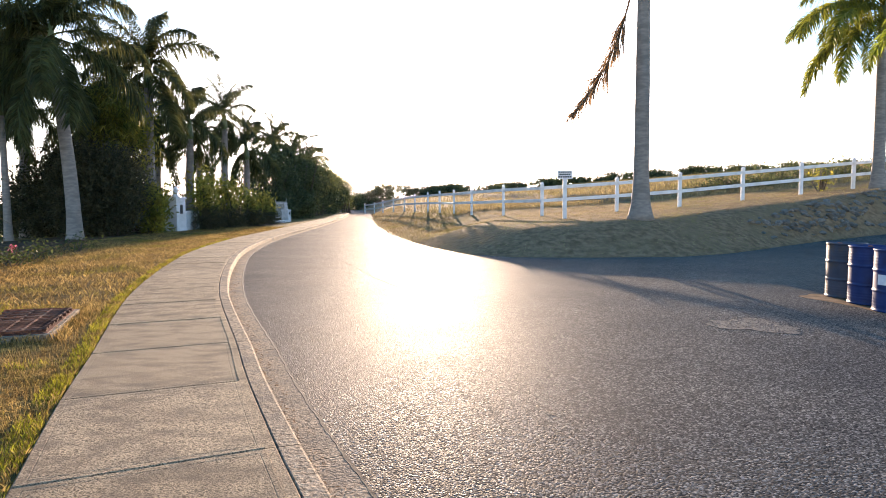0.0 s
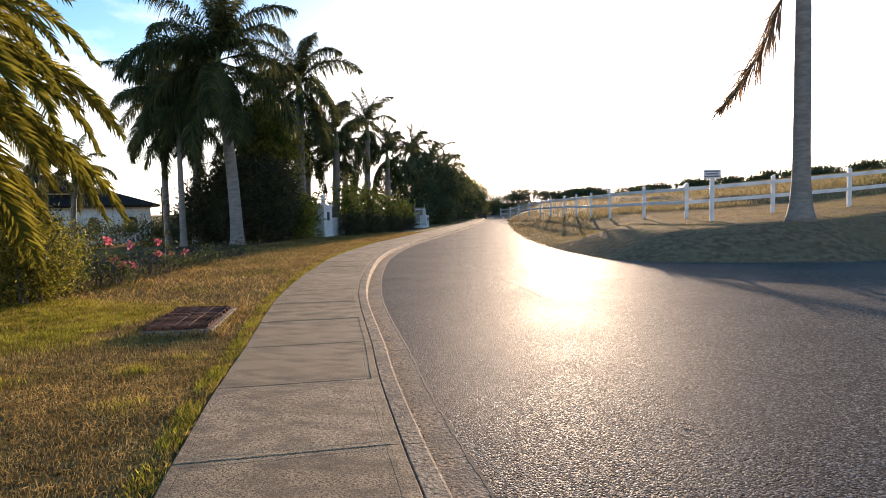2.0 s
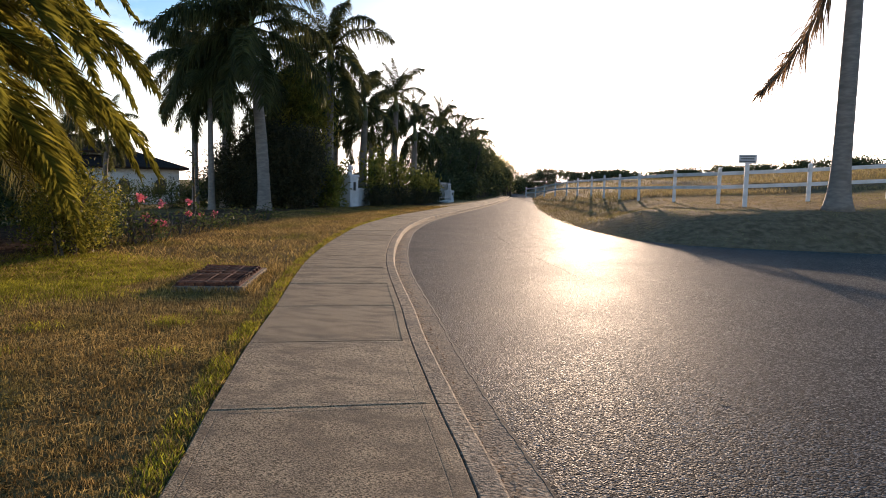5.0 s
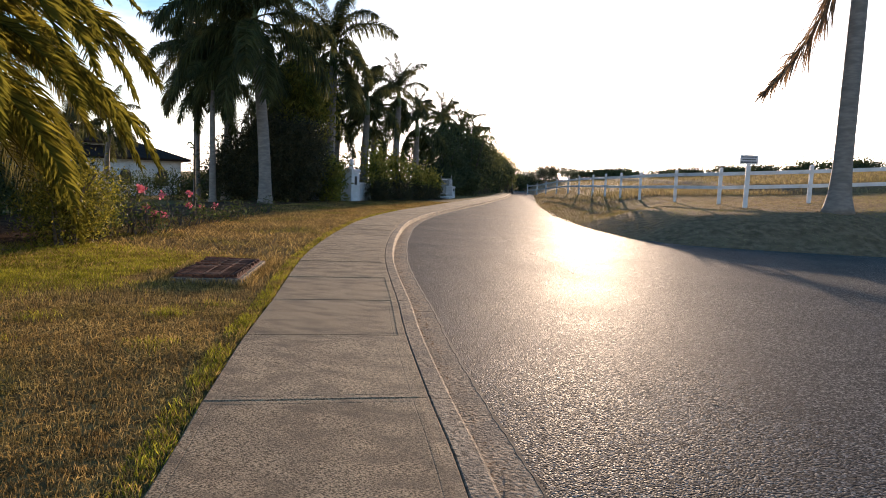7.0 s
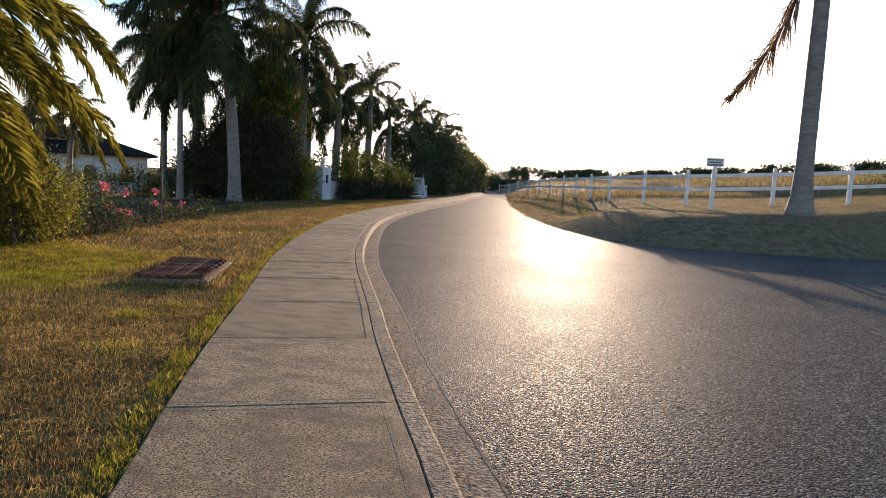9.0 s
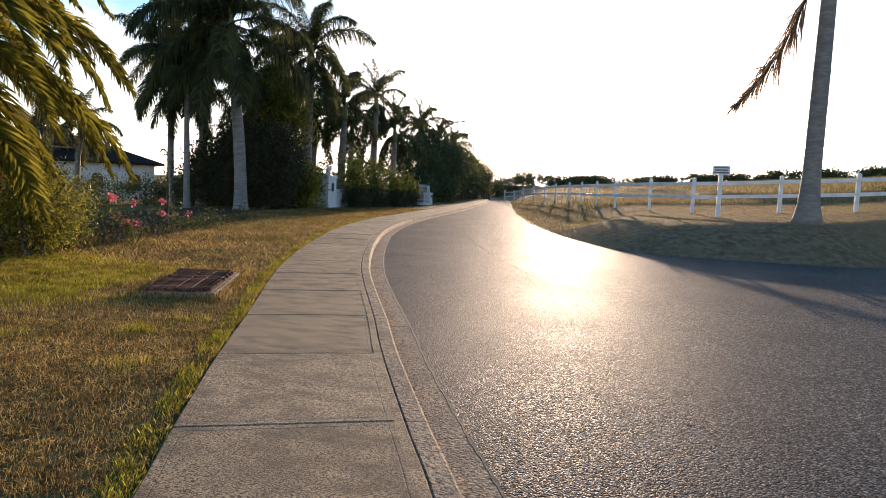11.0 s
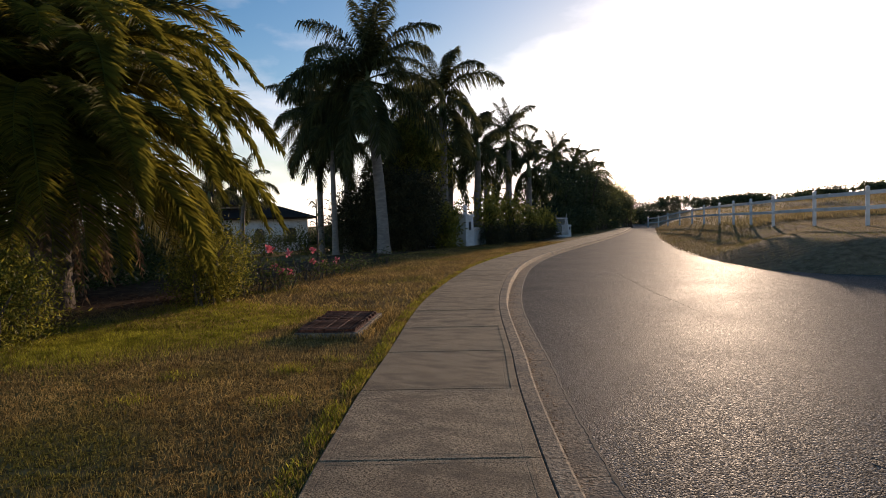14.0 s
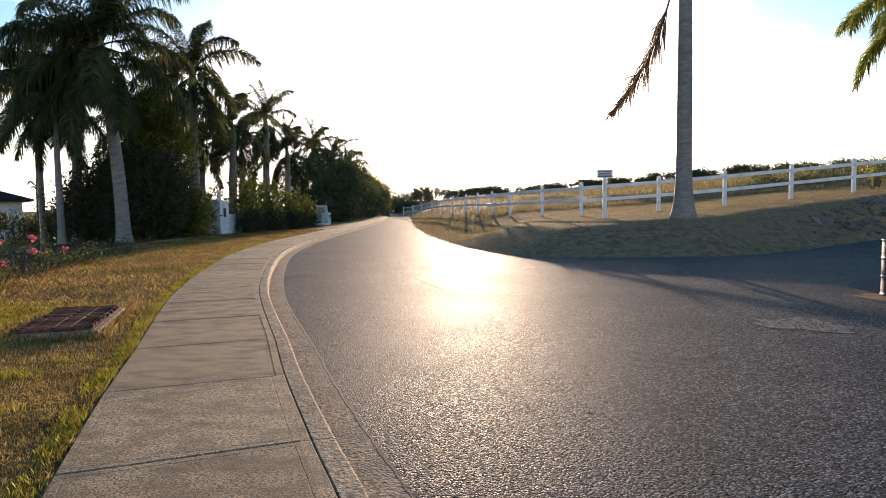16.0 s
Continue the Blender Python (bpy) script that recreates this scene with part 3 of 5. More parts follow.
def stems(blobs, seed, count=9, r0=0.035):
    """Branching stems from the foot up into the ellipsoids."""
    r = np.random.default_rng(seed)
    vs, fs = [], []
    for k in range(count):
        b = blobs[k % len(blobs)]
        tip = Vector(b[:3]) + Vector((r.uniform(-0.7, 0.7) * b[3], r.uniform(-0.7, 0.7) * b[4], r.uniform(-0.1, 0.8) * b[5]))
        foot = Vector((b[0] * 0.6 + r.normal() * 0.12, b[1] * 0.6 + r.normal() * 0.12, -0.08))
        mid = foot.lerp(tip, 0.5) + Vector((r.normal() * 0.12, r.normal() * 0.12, 0.1))
        v, f = tube([foot, foot.lerp(mid, 0.5), mid, mid.lerp(tip, 0.6), tip], r0, r0 * 0.3, 5)
        o = len(vs)
        vs += [tuple(p) for p in v]
        fs += [tuple(i + o for i in t) for t in f]
    per = len(vs) // count
    fs += [(0, k * per, k * per + 1) for k in range(1, count)]        # stems meet in one root below the ground
    return soup("stems", vs, fs, M_WOOD)


def shrub(name, place, label, blobs, count, size, material, seed, category="shrub", group="", aspect=0.45, upright=0.0, shell=0.55, r0=0.035, nstems=9, rz=0):
    ob = thing(name, (place[0], place[1], gz(*place[:2]) if len(place) < 3 else place[2]), label, category, group, rz=rz)
    part("branchwork" if name != "tree" else "trunk", stems(blobs, seed + 1, nstems, r0), None, ob)
    part("foliage" if name != "tree" else "crown", leaf_cloud("foliage", blobs, count, size, material, seed, aspect, shell, upright), None, ob)
    return ob


# the two roadside palms on the bank, and one beyond the drums
p1 = royal_palm((6.79, 20.95, gz(6.79, 20.95)), 8.5, "grey royal palm trunk with a withered frond hanging on the bank", 0.238, 3.6, 12, (-0.03, 0.0), 3, 0.5, base=2.08, low=3, group="roadside palms")
dead = part("dead_frond", HANGING, None, p1, "withered brown frond hanging from the crown")
dead.matrix_basis = pose(-0.25, -0.1, 8.35, 0, 0, 181) @ Matrix.Diagonal((5.1, 5.0, 5.7, 1))
royal_palm((19.85, 28.23, gz(19.85, 28.23)), 6.6, "royal palm with wind-combed green fronds near the white fence", 0.235, 4.3, 22, (-0.1, 0.0), 11, 0.6, ROYAL_OLIVE, 1.7, group="roadside palms")
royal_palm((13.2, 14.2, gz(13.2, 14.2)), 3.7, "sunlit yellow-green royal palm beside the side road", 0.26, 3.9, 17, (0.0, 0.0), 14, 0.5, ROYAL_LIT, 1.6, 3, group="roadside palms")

# the grove beyond the lawn
for foot, hh, gi_, fr, cnt, sd, ln in (
        ((-14.0, 25.0), 6.6, 0.25, 4.5, 27, 21, (-0.72, 0.3)),
        ((-16.7, 25.2), 4.9, 0.13, 2.9, 18, 22, (-0.15, 0.2)),
        ((-21.2, 30.5), 7.0, 0.17, 3.3, 24, 23, (-0.1, 0.2)),
        ((-18.1, 28.5), 6.3, 0.22, 3.8, 20, 24, (0.1, 0.3)),
        ((-14.1, 31.9), 7.1, 0.27, 3.9, 19, 25, (0.0, 0.3)),
        ((-16.6, 33.6), 5.8, 0.28, 3.7, 17, 35, (0.1, 0.3)),
        ((-14.45, 38.0), 5.2, 0.25, 3.3, 18, 26, (0.0, 0.3)),
        ((-14.5, 44.5), 6.5, 0.26, 3.2, 17, 27, (0.0, 0.3)),
        ((-14.3, 48.9), 4.7, 0.27, 3.4, 17, 28, (0.0, 0.3)),
        ((-17.9, 41.5), 4.6, 0.26, 3.4, 16, 29, (0.0, 0.3)),
        ((-14.8, 59.5), 6.0, 0.28, 3.4, 17, 30, (0.0, 0.3)),
        ((-19.0, 52.0), 5.0, 0.30, 3.4, 16, 31, (0.0, 0.3)),
        ((-14.2, 65.2), 5.2, 0.28, 3.6, 17, 36, (0.0, 0.3)),
        ((-13.9, 69.6), 4.5, 0.28, 3.6, 17, 37, (0.0, 0.3)),
        ((-25.9, 26.5), 3.0, 0.20, 2.2, 15, 32, (0.3, 0.0)),
        ((-18.5, 36.0), 4.4, 0.24, 4.0, 16, 33, (0.0, 0.3)),
        ((-27.4, 30.9), 3.7, 0.15, 2.5, 15, 34, (0.3, 0.0))):
    royal_palm((*foot, gz(*foot)), hh, "tall royal palm with dark drooping fronds in the garden", gi_, fr, cnt, ln, sd, 0.28, base=1.5)

# the big date palm at the lawn's edge
DP = (-11.0, 7.6)
date = thing("date_palm", (*DP, gz(*DP)), "large date palm with a dense skirt of arching fronds", "palm tree")
bm = bmesh.new()
r_ = np.random.default_rng(5)
lathe(bm, [(0.46, -0.15), (0.44, 0.3), (0.40, 1.4), (0.42, 3.0), (0.52, 4.0), (0.40, 4.5), (0.12, 4.8)], 16)
part("trunk", bm, M_BOOT, date)
bv, bf = [], []
for k in range(90):
    z, a = 0.25 + 4.0 * k / 90, radians(k * 137.5)
    c = Vector((math.cos(a), math.sin(a), 0))
    s = Vector((-math.sin(a), math.cos(a), 0))
    o = len(bv)
    p = c * 0.40 + Vector((0, 0, z))
    bv += [tuple(p - s * 0.10), tuple(p + s * 0.10), tuple(p + c * 0.12 + s * 0.05 + Vector((0, 0, 0.22))), tuple(p + c * 0.12 - s * 0.05 + Vector((0, 0, 0.22))), tuple(p + Vector((0, 0, 0.26)))]
    bf += [(o, o + 1, o + 2), (o, o + 2, o + 3), (o + 3, o + 2, o + 4), (o, o + 3, o + 4), (o + 1, o + 4, o + 2)]
part("leaf_base_cover", soup("leaf_base_cover", bv, bf, M_BOOT), None, date)
for k in range(150):
    lev = min(5, int(6 * ((k + 0.5) / 150) ** 0.66))
    ob = part("frond", DATE[lev], None, date)
    size = 4.25 * r_.uniform(0.84, 1.08) * (0.85 if lev == 0 else 1.0 if lev < 3 else 1.1)
    ob.matrix_basis = pose(0, 0, 4.15 - 0.14 * lev, r_.uniform(-12, 12), r_.uniform(-8, 8), k * 137.5 + r_.uniform(-9, 9)) @ Matrix.Diagonal((size, size, size, 1))
for k in range(26):
    ob = part("dead_frond", DATE_DEAD[k % 2], None, date, "withered hanging frond")
    size = r_.uniform(3.0, 4.2)
    ob.matrix_basis = pose(0, 0, 3.95, r_.uniform(-10, 10), 0, k * 137.5 + r_.uniform(-14, 14)) @ Matrix.Diagonal((size, size, size, 1))

# ---- shrubs of the garden edge ----
shrub("shrub", (-14.75, 27.3), "tall dark dense evergreen hedge bush", [(0, 0, 1.7, 1.35, 1.3, 1.75), (0.5, 0.8, 2.3, 1.0, 1.2, 1.5), (-0.6, 0.3, 2.0, 1.1, 1.0, 1.6), (0.85, 0.3, 1.5, 0.75, 0.9, 1.6), (1.2, 0.6, 2.1, 0.85, 0.9, 1.6)], 46000, 0.13, M_HEDGE, 101, "hedge", r0=0.06)
shrub("shrub", (-17.0, 28.4), "dark dense evergreen bush beneath the palms", [(0, 0, 1.6, 1.5, 1.3, 1.7), (0.9, 0.4, 1.9, 1.1, 1.2, 1.6), (-1.0, 0.3, 1.3, 1.0, 1.0, 1.3), (0.9, 0.3, 3.2, 1.1, 1.1, 1.2)], 34000, 0.14, M_HEDGE, 102, "hedge", r0=0.06)
shrub("shrub", (-15.3, 29.4), "dark evergreen bush behind the garden edge", [(0, 0, 1.6, 1.3, 1.5, 1.8), (0.4, 1.5, 1.5, 1.0, 1.2, 1.5)], 18000, 0.15, M_HEDGE, 103, "hedge", r0=0.06)
shrub("shrub", (-13.18, 30.10), "yellow-green croton shrub beside the white pillar", [(0, 0, 0.8, 0.40, 0.5, 0.95), (-0.15, 0.2, 1.4, 0.35, 0.5, 0.8)], 2300, 0.24, M_CROTON, 104, aspect=0.33, upright=0.7)
for k, (x, y, h, w) in enumerate(((-11.75, 33.4, 1.5, 0.78), (-11.5, 36.4, 1.35, 0.72), (-11.3, 39.6, 1.2, 0.75), (-11.25, 43.0, 1.0, 0.72), (-13.0, 37.6, 1.6, 0.8))):
    shrub("shrub", (x, y), "rounded dark green clump of leaves at the garden edge", [(0, 0, h * 0.34, w * 0.85, w * 0.8, h * 0.42)], 3200, 0.13, M_HEDGE, 110 + k, "shrub", "garden edge shrubs", 0.3, 0.5)
    shrub("shrub", (x - 0.35, y + 0.5), "yellow-green croton shrub with upright leaves", [(0, 0, h * 1.0, w * 0.62, w * 0.62, h * 0.55), (0.2, -0.3, h * 1.3, w * 0.42, w * 0.42, h * 0.5), (-0.3, 0.2, h * 1.45, w * 0.36, w * 0.36, h * 0.4)], 900, 0.27, M_CROTON, 120 + k, "shrub", "garden edge shrubs", 0.33, 0.7)
# bright M_CROTON colour paints sunlight on leaves that hedge and palms shade
shrub("shrub", (-15.4, 30.2), "tall drooping yellow-green foliage between the palms", [(0, 0, 4.3, 0.9, 0.8, 1.5), (0.5, 0.2, 5.5, 0.8, 0.7, 1.4), (-0.5, 0.3, 5.6, 0.8, 0.7, 1.3), (1.2, 0.3, 4.8, 0.6, 0.7, 1.7)], 5200, 0.34, M_CROTON, 104, "shrub", aspect=0.16, upright=-0.9, r0=0.05)
# flowering bed along the lawn
shrub("shrub", (-8.5, 8.7), "leafy green flowering shrub at the lawn's edge", [(0, 0, 0.55, 0.55, 0.6, 0.6), (0.1, 0.5, 0.75, 0.45, 0.5, 0.6), (-0.5, 0.9, 0.6, 0.5, 0.6, 0.6)], 7000, 0.07, M_GARDEN, 130, aspect=0.3, upright=0.5)
shrub("shrub", (-9.4, 9.9), "dark green shrub beneath the date palm", [(0, 0, 0.5, 0.8, 0.8, 0.55)], 1800, 0.11, M_LEAF, 131)
shrub("shrub", (-8.0, 4.9), "leafy yellow-green shrub at the lawn's edge", [(0, 0, 0.55, 0.7, 0.7, 0.6), (-0.6, 0.4, 0.6, 0.7, 0.6, 0.6)], 9000, 0.065, M_GARDEN, 132, aspect=0.3, upright=0.4)


def hibiscus(place, height, flowers, seed):
    r = np.random.default_rng(seed)
    ob = shrub("flowering_shrub", place, "sparse shrub with clusters of pink flowers", [(0, 0, height * 0.62, 0.38, 0.38, height * 0.42), (0.25, 0.1, height * 0.45, 0.3, 0.3, height * 0.3)], 190, 0.09, M_LEAF, seed, "flowering shrub", "flowering shrubs", r0=0.018, nstems=7)
    for k in range(flowers):
        v, f = [], []
        c = np.array([r.uniform(-0.35, 0.45), r.uniform(-0.35, 0.2), height * r.uniform(0.55, 1.0)])
        for q in range(26):
            p = c + r.normal(size=3) * 0.022
            d, w = r.normal(size=3), r.normal(size=3)
            d, w = d / np.linalg.norm(d) * 0.07, w / np.linalg.norm(w) * 0.035
            o = len(v)
            v += [p, p + d * 0.5 + w, p + d, p + d * 0.5 - w]
            f += [(o, o + 1, o + 2), (o, o + 2, o + 3)]
        part("flower", soup("flower", v, f, M_PETAL), None, ob, "cluster of pink petals")
    return ob


for k, (x, y, h, n) in enumerate(((-8.9, 10.9, 1.05, 2), (-9.1, 11.5, 0.7, 4), (-9.5, 13.2, 0.85, 3), (-9.7, 14.6, 0.55, 2), (-10.2, 16.4, 0.5, 0), (-10.7, 19.0, 0.6, 0))):
    hibiscus((x, y), h, n, 140 + k)

# a slender cane plant with strap leaves
cane = thing("cane_plant", (-10.2, 14.6, gz(-10.2, 14.6)), "slender upright garden plant with long strap leaves", "plant")
v, f = tube([(0, 0, -0.1), (0.03, 0.02, 0.8), (0.0, 0.05, 1.5), (0.04, 0.0, 2.1)], 0.035, 0.015, 6)
part("stem", soup("stem", v, f, M_WOOD), None, cane)
r_ = np.random.default_rng(152)
for k in range(26):
    z, a, ln = 0.5 + 1.6 * k / 26, radians(137.5 * k), r_.uniform(0.35, 0.6)
    c, s_ = Vector((math.cos(a), math.sin(a), 0)), Vector((-math.sin(a), math.cos(a), 0))
    p = Vector((0.02, 0.02, z))
    m_, t_ = p + c * ln * 0.5 + Vector((0, 0, 0.22 * ln)), p + c * ln + Vector((0, 0, 0.05 - 0.3 * ln * r_.random()))
    part("leaf", soup("leaf", [p - s_ * 0.012, p + s_ * 0.012, m_ - s_ * 0.035, m_ + s_ * 0.035, t_], [(0, 1, 3), (0, 3, 2), (2, 3, 4)], M_FROND), None, cane)

# shrubs added only to darken the view beneath the date palm
for k, (x, y) in enumerate(((-13.6, 8.2), (-14.6, 11.6), (-12.8, 5.4), (-15.2, 14.6))):
    shrub("shrub", (x, y), "dark leafy shrub added to fill the gap behind the date palm with shade", [(0, 0, 0.7, 1.3, 1.5, 0.9), (-0.4, 0.6, 1.1, 0.9, 1.0, 0.7)], 5000, 0.14, M_LEAF, 320 + k, "shrub", "garden shrubs")

# low hedge before the house, and garden greenery farther back
for k in range(9):
    x, y = -34 + 2.2 * k, 31.0 + 0.75 * k
    shrub("hedge", (x, y), "long low clipped dark hedge before the house", [(0, 0, 0.75, 1.35, 0.8, 0.8)], 2600, 0.13, M_LEAF, 160 + k, "hedge", "clipped hedge", shell=0.8)
for k, (x, y, w, h) in enumerate(((-20.3, 33.0, 1.6, 1.7), (-24.5, 36.5, 1.5, 1.5), (-19.0, 45.0, 2.2, 2.6), (-18.0, 55.0, 2.6, 3.0), (-24.0, 44.0, 2.0, 1.7))):
    shrub("shrub", (x, y), "dark garden shrub among the palms", [(0, 0, h * 0.55, w, w, h * 0.6), (0.5, 0.3, h * 0.8, w * 0.6, w * 0.6, h * 0.4)], 4200, 0.18, M_LEAF, 180 + k, r0=0.05)
royal_palm((-21.9, 35.2, gz(-21.9, 35.2)), 0.9, "young palm with spreading fronds near the house", 0.12, 2.0, 14, (0, 0), 190, 0.1)

# ---- trees along the far road ----
def tree(x, y, h, w, seed, material=M_FAR, count=9000, size=0.24, label="broad dark roadside tree with an uneven crown"):
    r = np.random.default_rng(seed)
    blobs = [(0, 0, h * 0.45, w * 0.85, w * 0.85, h * 0.44)]
    for k in range(6):
        a = r.uniform(0, 6.28)
        blobs.append((math.cos(a) * w * 0.55, math.sin(a) * w * 0.55, h * r.uniform(0.2, 0.82), w * r.uniform(0.4, 0.6), w * r.uniform(0.4, 0.6), h * r.uniform(0.16, 0.26)))
    return shrub("tree", (x, y), label, blobs, count, size, material, seed, "tree", "roadside trees", 0.5, 0, 0.5, 0.11, 10)


for k, (x, y, h, w) in enumerate(((-14.3, 56.5, 7.0, 2.7), (-13.2, 61.5, 7.8, 2.9), (-13.0, 66.0, 7.6, 2.8), (-13.2, 71.0, 6.8, 2.8), (-13.3, 77.0, 6.2, 2.8), (-13.8, 84.0, 5.8, 3.0), (-14.6, 92.0, 5.4, 3.2), (-13.0, 53.8, 2.2, 1.6), (-12.4, 57.5, 2.0, 1.6))):
    tree(x, y, h, w, 200 + k)
for k, (x, y, h, w) in enumerate(((-18.5, 104, 5.0, 4.5), (-14.5, 124, 4.0, 5.5), (-7.5, 128, 2.9, 6), (-1, 131, 2.2, 6), (5, 132, 1.8, 6))):
    tree(x, y, h, w, 220 + k, count=5000, size=0.42, label="distant dark tree beyond the end of the road")
tree(-11.4, 86.0, 5.4, 2.0, 231, count=700, size=0.2, label="thin sparse-leaved young tree beside the road")

# skyline of low scrubby trees beyond the field
r_ = np.random.default_rng(31)
for k in range(40):
    x = 8 + k * 3.1 + r_.uniform(-1, 1)
    y = 100 + r_.uniform(-6, 6) - 0.1 * k
    h = (0.65 + 0.018 * k) * r_.choice([0.7, 1.0, 1.0, 1.35]) + r_.uniform(-0.2, 0.4)
    blobs = [(r_.uniform(-1.6, 1.6), r_.uniform(-1, 1), h * r_.uniform(0.3, 0.75), r_.uniform(1.0, 2.2), 1.2, h * r_.uniform(0.25, 0.45)) for q in range(5)]
    shrub("tree", (x, y), "low wind-bent tree on the skyline beyond the field", blobs, 1500, 0.34, M_FAR, 240 + k, "tree", "skyline trees", 0.5, 0, 0.4, 0.08, 6)
royal_palm((62.5, 84.0, gz(62.5, 84.0)), 2.2, "small palm on the skyline beyond the field", 0.2, 1.7, 14, (0.2, 0), 51, 0.3)
for k, (x, y) in enumerate(((19.6, 40.0), (24.0, 42.0), (29.0, 44.0), (35.0, 46.0), (42.0, 48.0))):
    shrub("shrub", (x, y), "dark scrub in the dry field behind the fence", [(0, 0, 0.45, 3.0, 1.0, 0.55)], 1500, 0.2, M_FAR, 290 + k, "scrub", "field scrub")
shrub("shrub", (18.4, 29.9), "small yellow-green weed beside the fence", [(0, 0, 0.8, 0.4, 0.4, 0.6)], 160, 0.16, M_CROTON, 299, "weed")

# ---- gate pillars, walls and gate ----
def pillar(place, w, h, label, rz, seed):
    ob = thing("gate_pillar", (*place, gz(*place) - 0.02), label, "gate pillar", "gate pillars", rz=rz)
    bm = bmesh.new()
    box(bm, -w / 2, w / 2, -w / 2, w / 2, -0.1, h - 0.12, 0.012)
    part("shaft", bm, M_STUCCO, ob)
    bm = bmesh.new()
    box(bm, -w / 2 - 0.05, w / 2 + 0.05, -w / 2 - 0.05, w / 2 + 0.05, h - 0.12, h - 0.05, 0.012)
    box(bm, -w / 2 - 0.02, w / 2 + 0.02, -w / 2 - 0.02, w / 2 + 0.02, h - 0.05, h, 0.01)
    part("cap", bm, M_STUCCO, ob)
    bm = bmesh.new()
    box(bm, -w / 2 - 0.03, w / 2 + 0.03, -w / 2 - 0.03, w / 2 + 0.03, -0.1, 0.2, 0.012)
    part("plinth", bm, M_STUCCO, ob)
    # raised block, its dark colour standing for the shade of a small niche
    bm = bmesh.new()
    box(bm, w / 2, w / 2 + 0.05, -0.07, 0.07, h * 0.52, h * 0.78, 0.01)
    part("lantern", bm, M_DARK, ob, "dark raised block in place of a small niche")
    return ob


def seated_statue(place, z, s, rz, label):
    """A small seated animal ornament: haunches, chest, neck, head, muzzle and forelegs, rounded together."""
    bm = bmesh.new()
    for x, y, zz, a, b, c in ((-0.02, 0, 0.11, 0.17, 0.13, 0.12), (0.07, 0, 0.22, 0.11, 0.11, 0.16), (0.10, 0, 0.38, 0.12, 0.12, 0.13), (0.19, 0, 0.36, 0.06, 0.06, 0.05), (0.15, 0.06, 0.11, 0.045, 0.04, 0.13), (0.15, -0.06, 0.11, 0.045, 0.04, 0.13)):
        r = bmesh.ops.create_icosphere(bm, subdivisions=2, radius=1)
        for v in r["verts"]:
            v.co = Vector((x + v.co.x * a, y + v.co.y * b, zz + v.co.z * c)) * s
    box(bm, -0.2 * s, 0.22 * s, -0.15 * s, 0.15 * s, 0, 0.035 * s)
    for fc in bm.faces:
        fc.smooth = True
    me = bpy.data.meshes.new("statue")
    bm.to_mesh(me)
    bm.free()
    me.materials.append(M_STONE)
    ob = new("statue", me)
    ob.matrix_world = pose(*place, z, 0, 0, rz)
    return tagged(ob, label, "statue")


P1 = (-12.72, 31.6)
pillar(P1, 0.62, 1.72, "white stuccoed gate pillar with a moulded cap", -20, 1)
seated_statue(P1, gz(*P1) - 0.02 + 1.72, 1.0, -60, "white seated stone ornament on the gate pillar")
P2 = (-12.1, 52.3)
pillar(P2, 0.56, 0.85, "low white gate pillar beside a driveway", -10, 2)
seated_statue(P2, gz(*P2) - 0.02 + 0.85, 1.15, -70, "white seated stone ornament on the low gate pillar")


def garden_wall(a, b, h, label):
    d = Vector((b[0] - a[0], b[1] - a[1], 0))
    ob = thing("garden_wall", (a[0], a[1], gz(*a) - 0.05), label, "garden wall", "garden walls", rz=math.degrees(math.atan2(d.y, d.x)))
    bm = bmesh.new()
    box(bm, 0, d.length, -0.1, 0.1, -0.1, h - 0.07, 0.01)
    part("wall", bm, M_STUCCO, ob)
    bm = bmesh.new()
    box(bm, -0.0, d.length, -0.14, 0.14, h - 0.068, h, 0.012)
    part("coping", bm, M_STUCCO, ob)


garden_wall((-13.05, 31.5), (-15.9, 30.6), 1.35, "white stuccoed garden wall with a coping")
garden_wall((-12.5, 31.95), (-12.8, 34.6), 1.05, "low white stuccoed garden wall")
gate = thing("metal_gate", (-12.3, 49.6, gz(-12.3, 49.6)), "pale painted metal gate standing beside the pillar", "gate", rz=80)
for z in (0.25, 1.35):
    bm = bmesh.new()
    part("rail", box(bm, 0, 2.2, -0.02, 0.02, z, z + 0.05, 0.006), M_IRON, gate)
for k in range(12):
    bm = bmesh.new()
    part("bar", box(bm, 0.04 + k * 0.19, 0.065 + k * 0.19, -0.012, 0.012, 0.0 if k in (0, 11) else 0.2, 1.75 if k in (0, 11) else 1.5), M_IRON, gate)
slab_ = thing("driveway_step", (-11.6, 46.9, gz(-11.6, 46.9)), "pale concrete threshold at the driveway", "step")
bm = bmesh.new()
part("step", box(bm, -0.9, 0.9, -1.0, 1.0, -0.1, 0.12, 0.02), M_STUCCO, slab_)

# ---- house across the garden ----
HZ = gz(-37, 44)
house = thing("house", (-34.7, 43.6, HZ), "white single-storey house with a dark hipped tile roof", "house", rz=40)
EV = 2.32 - HZ


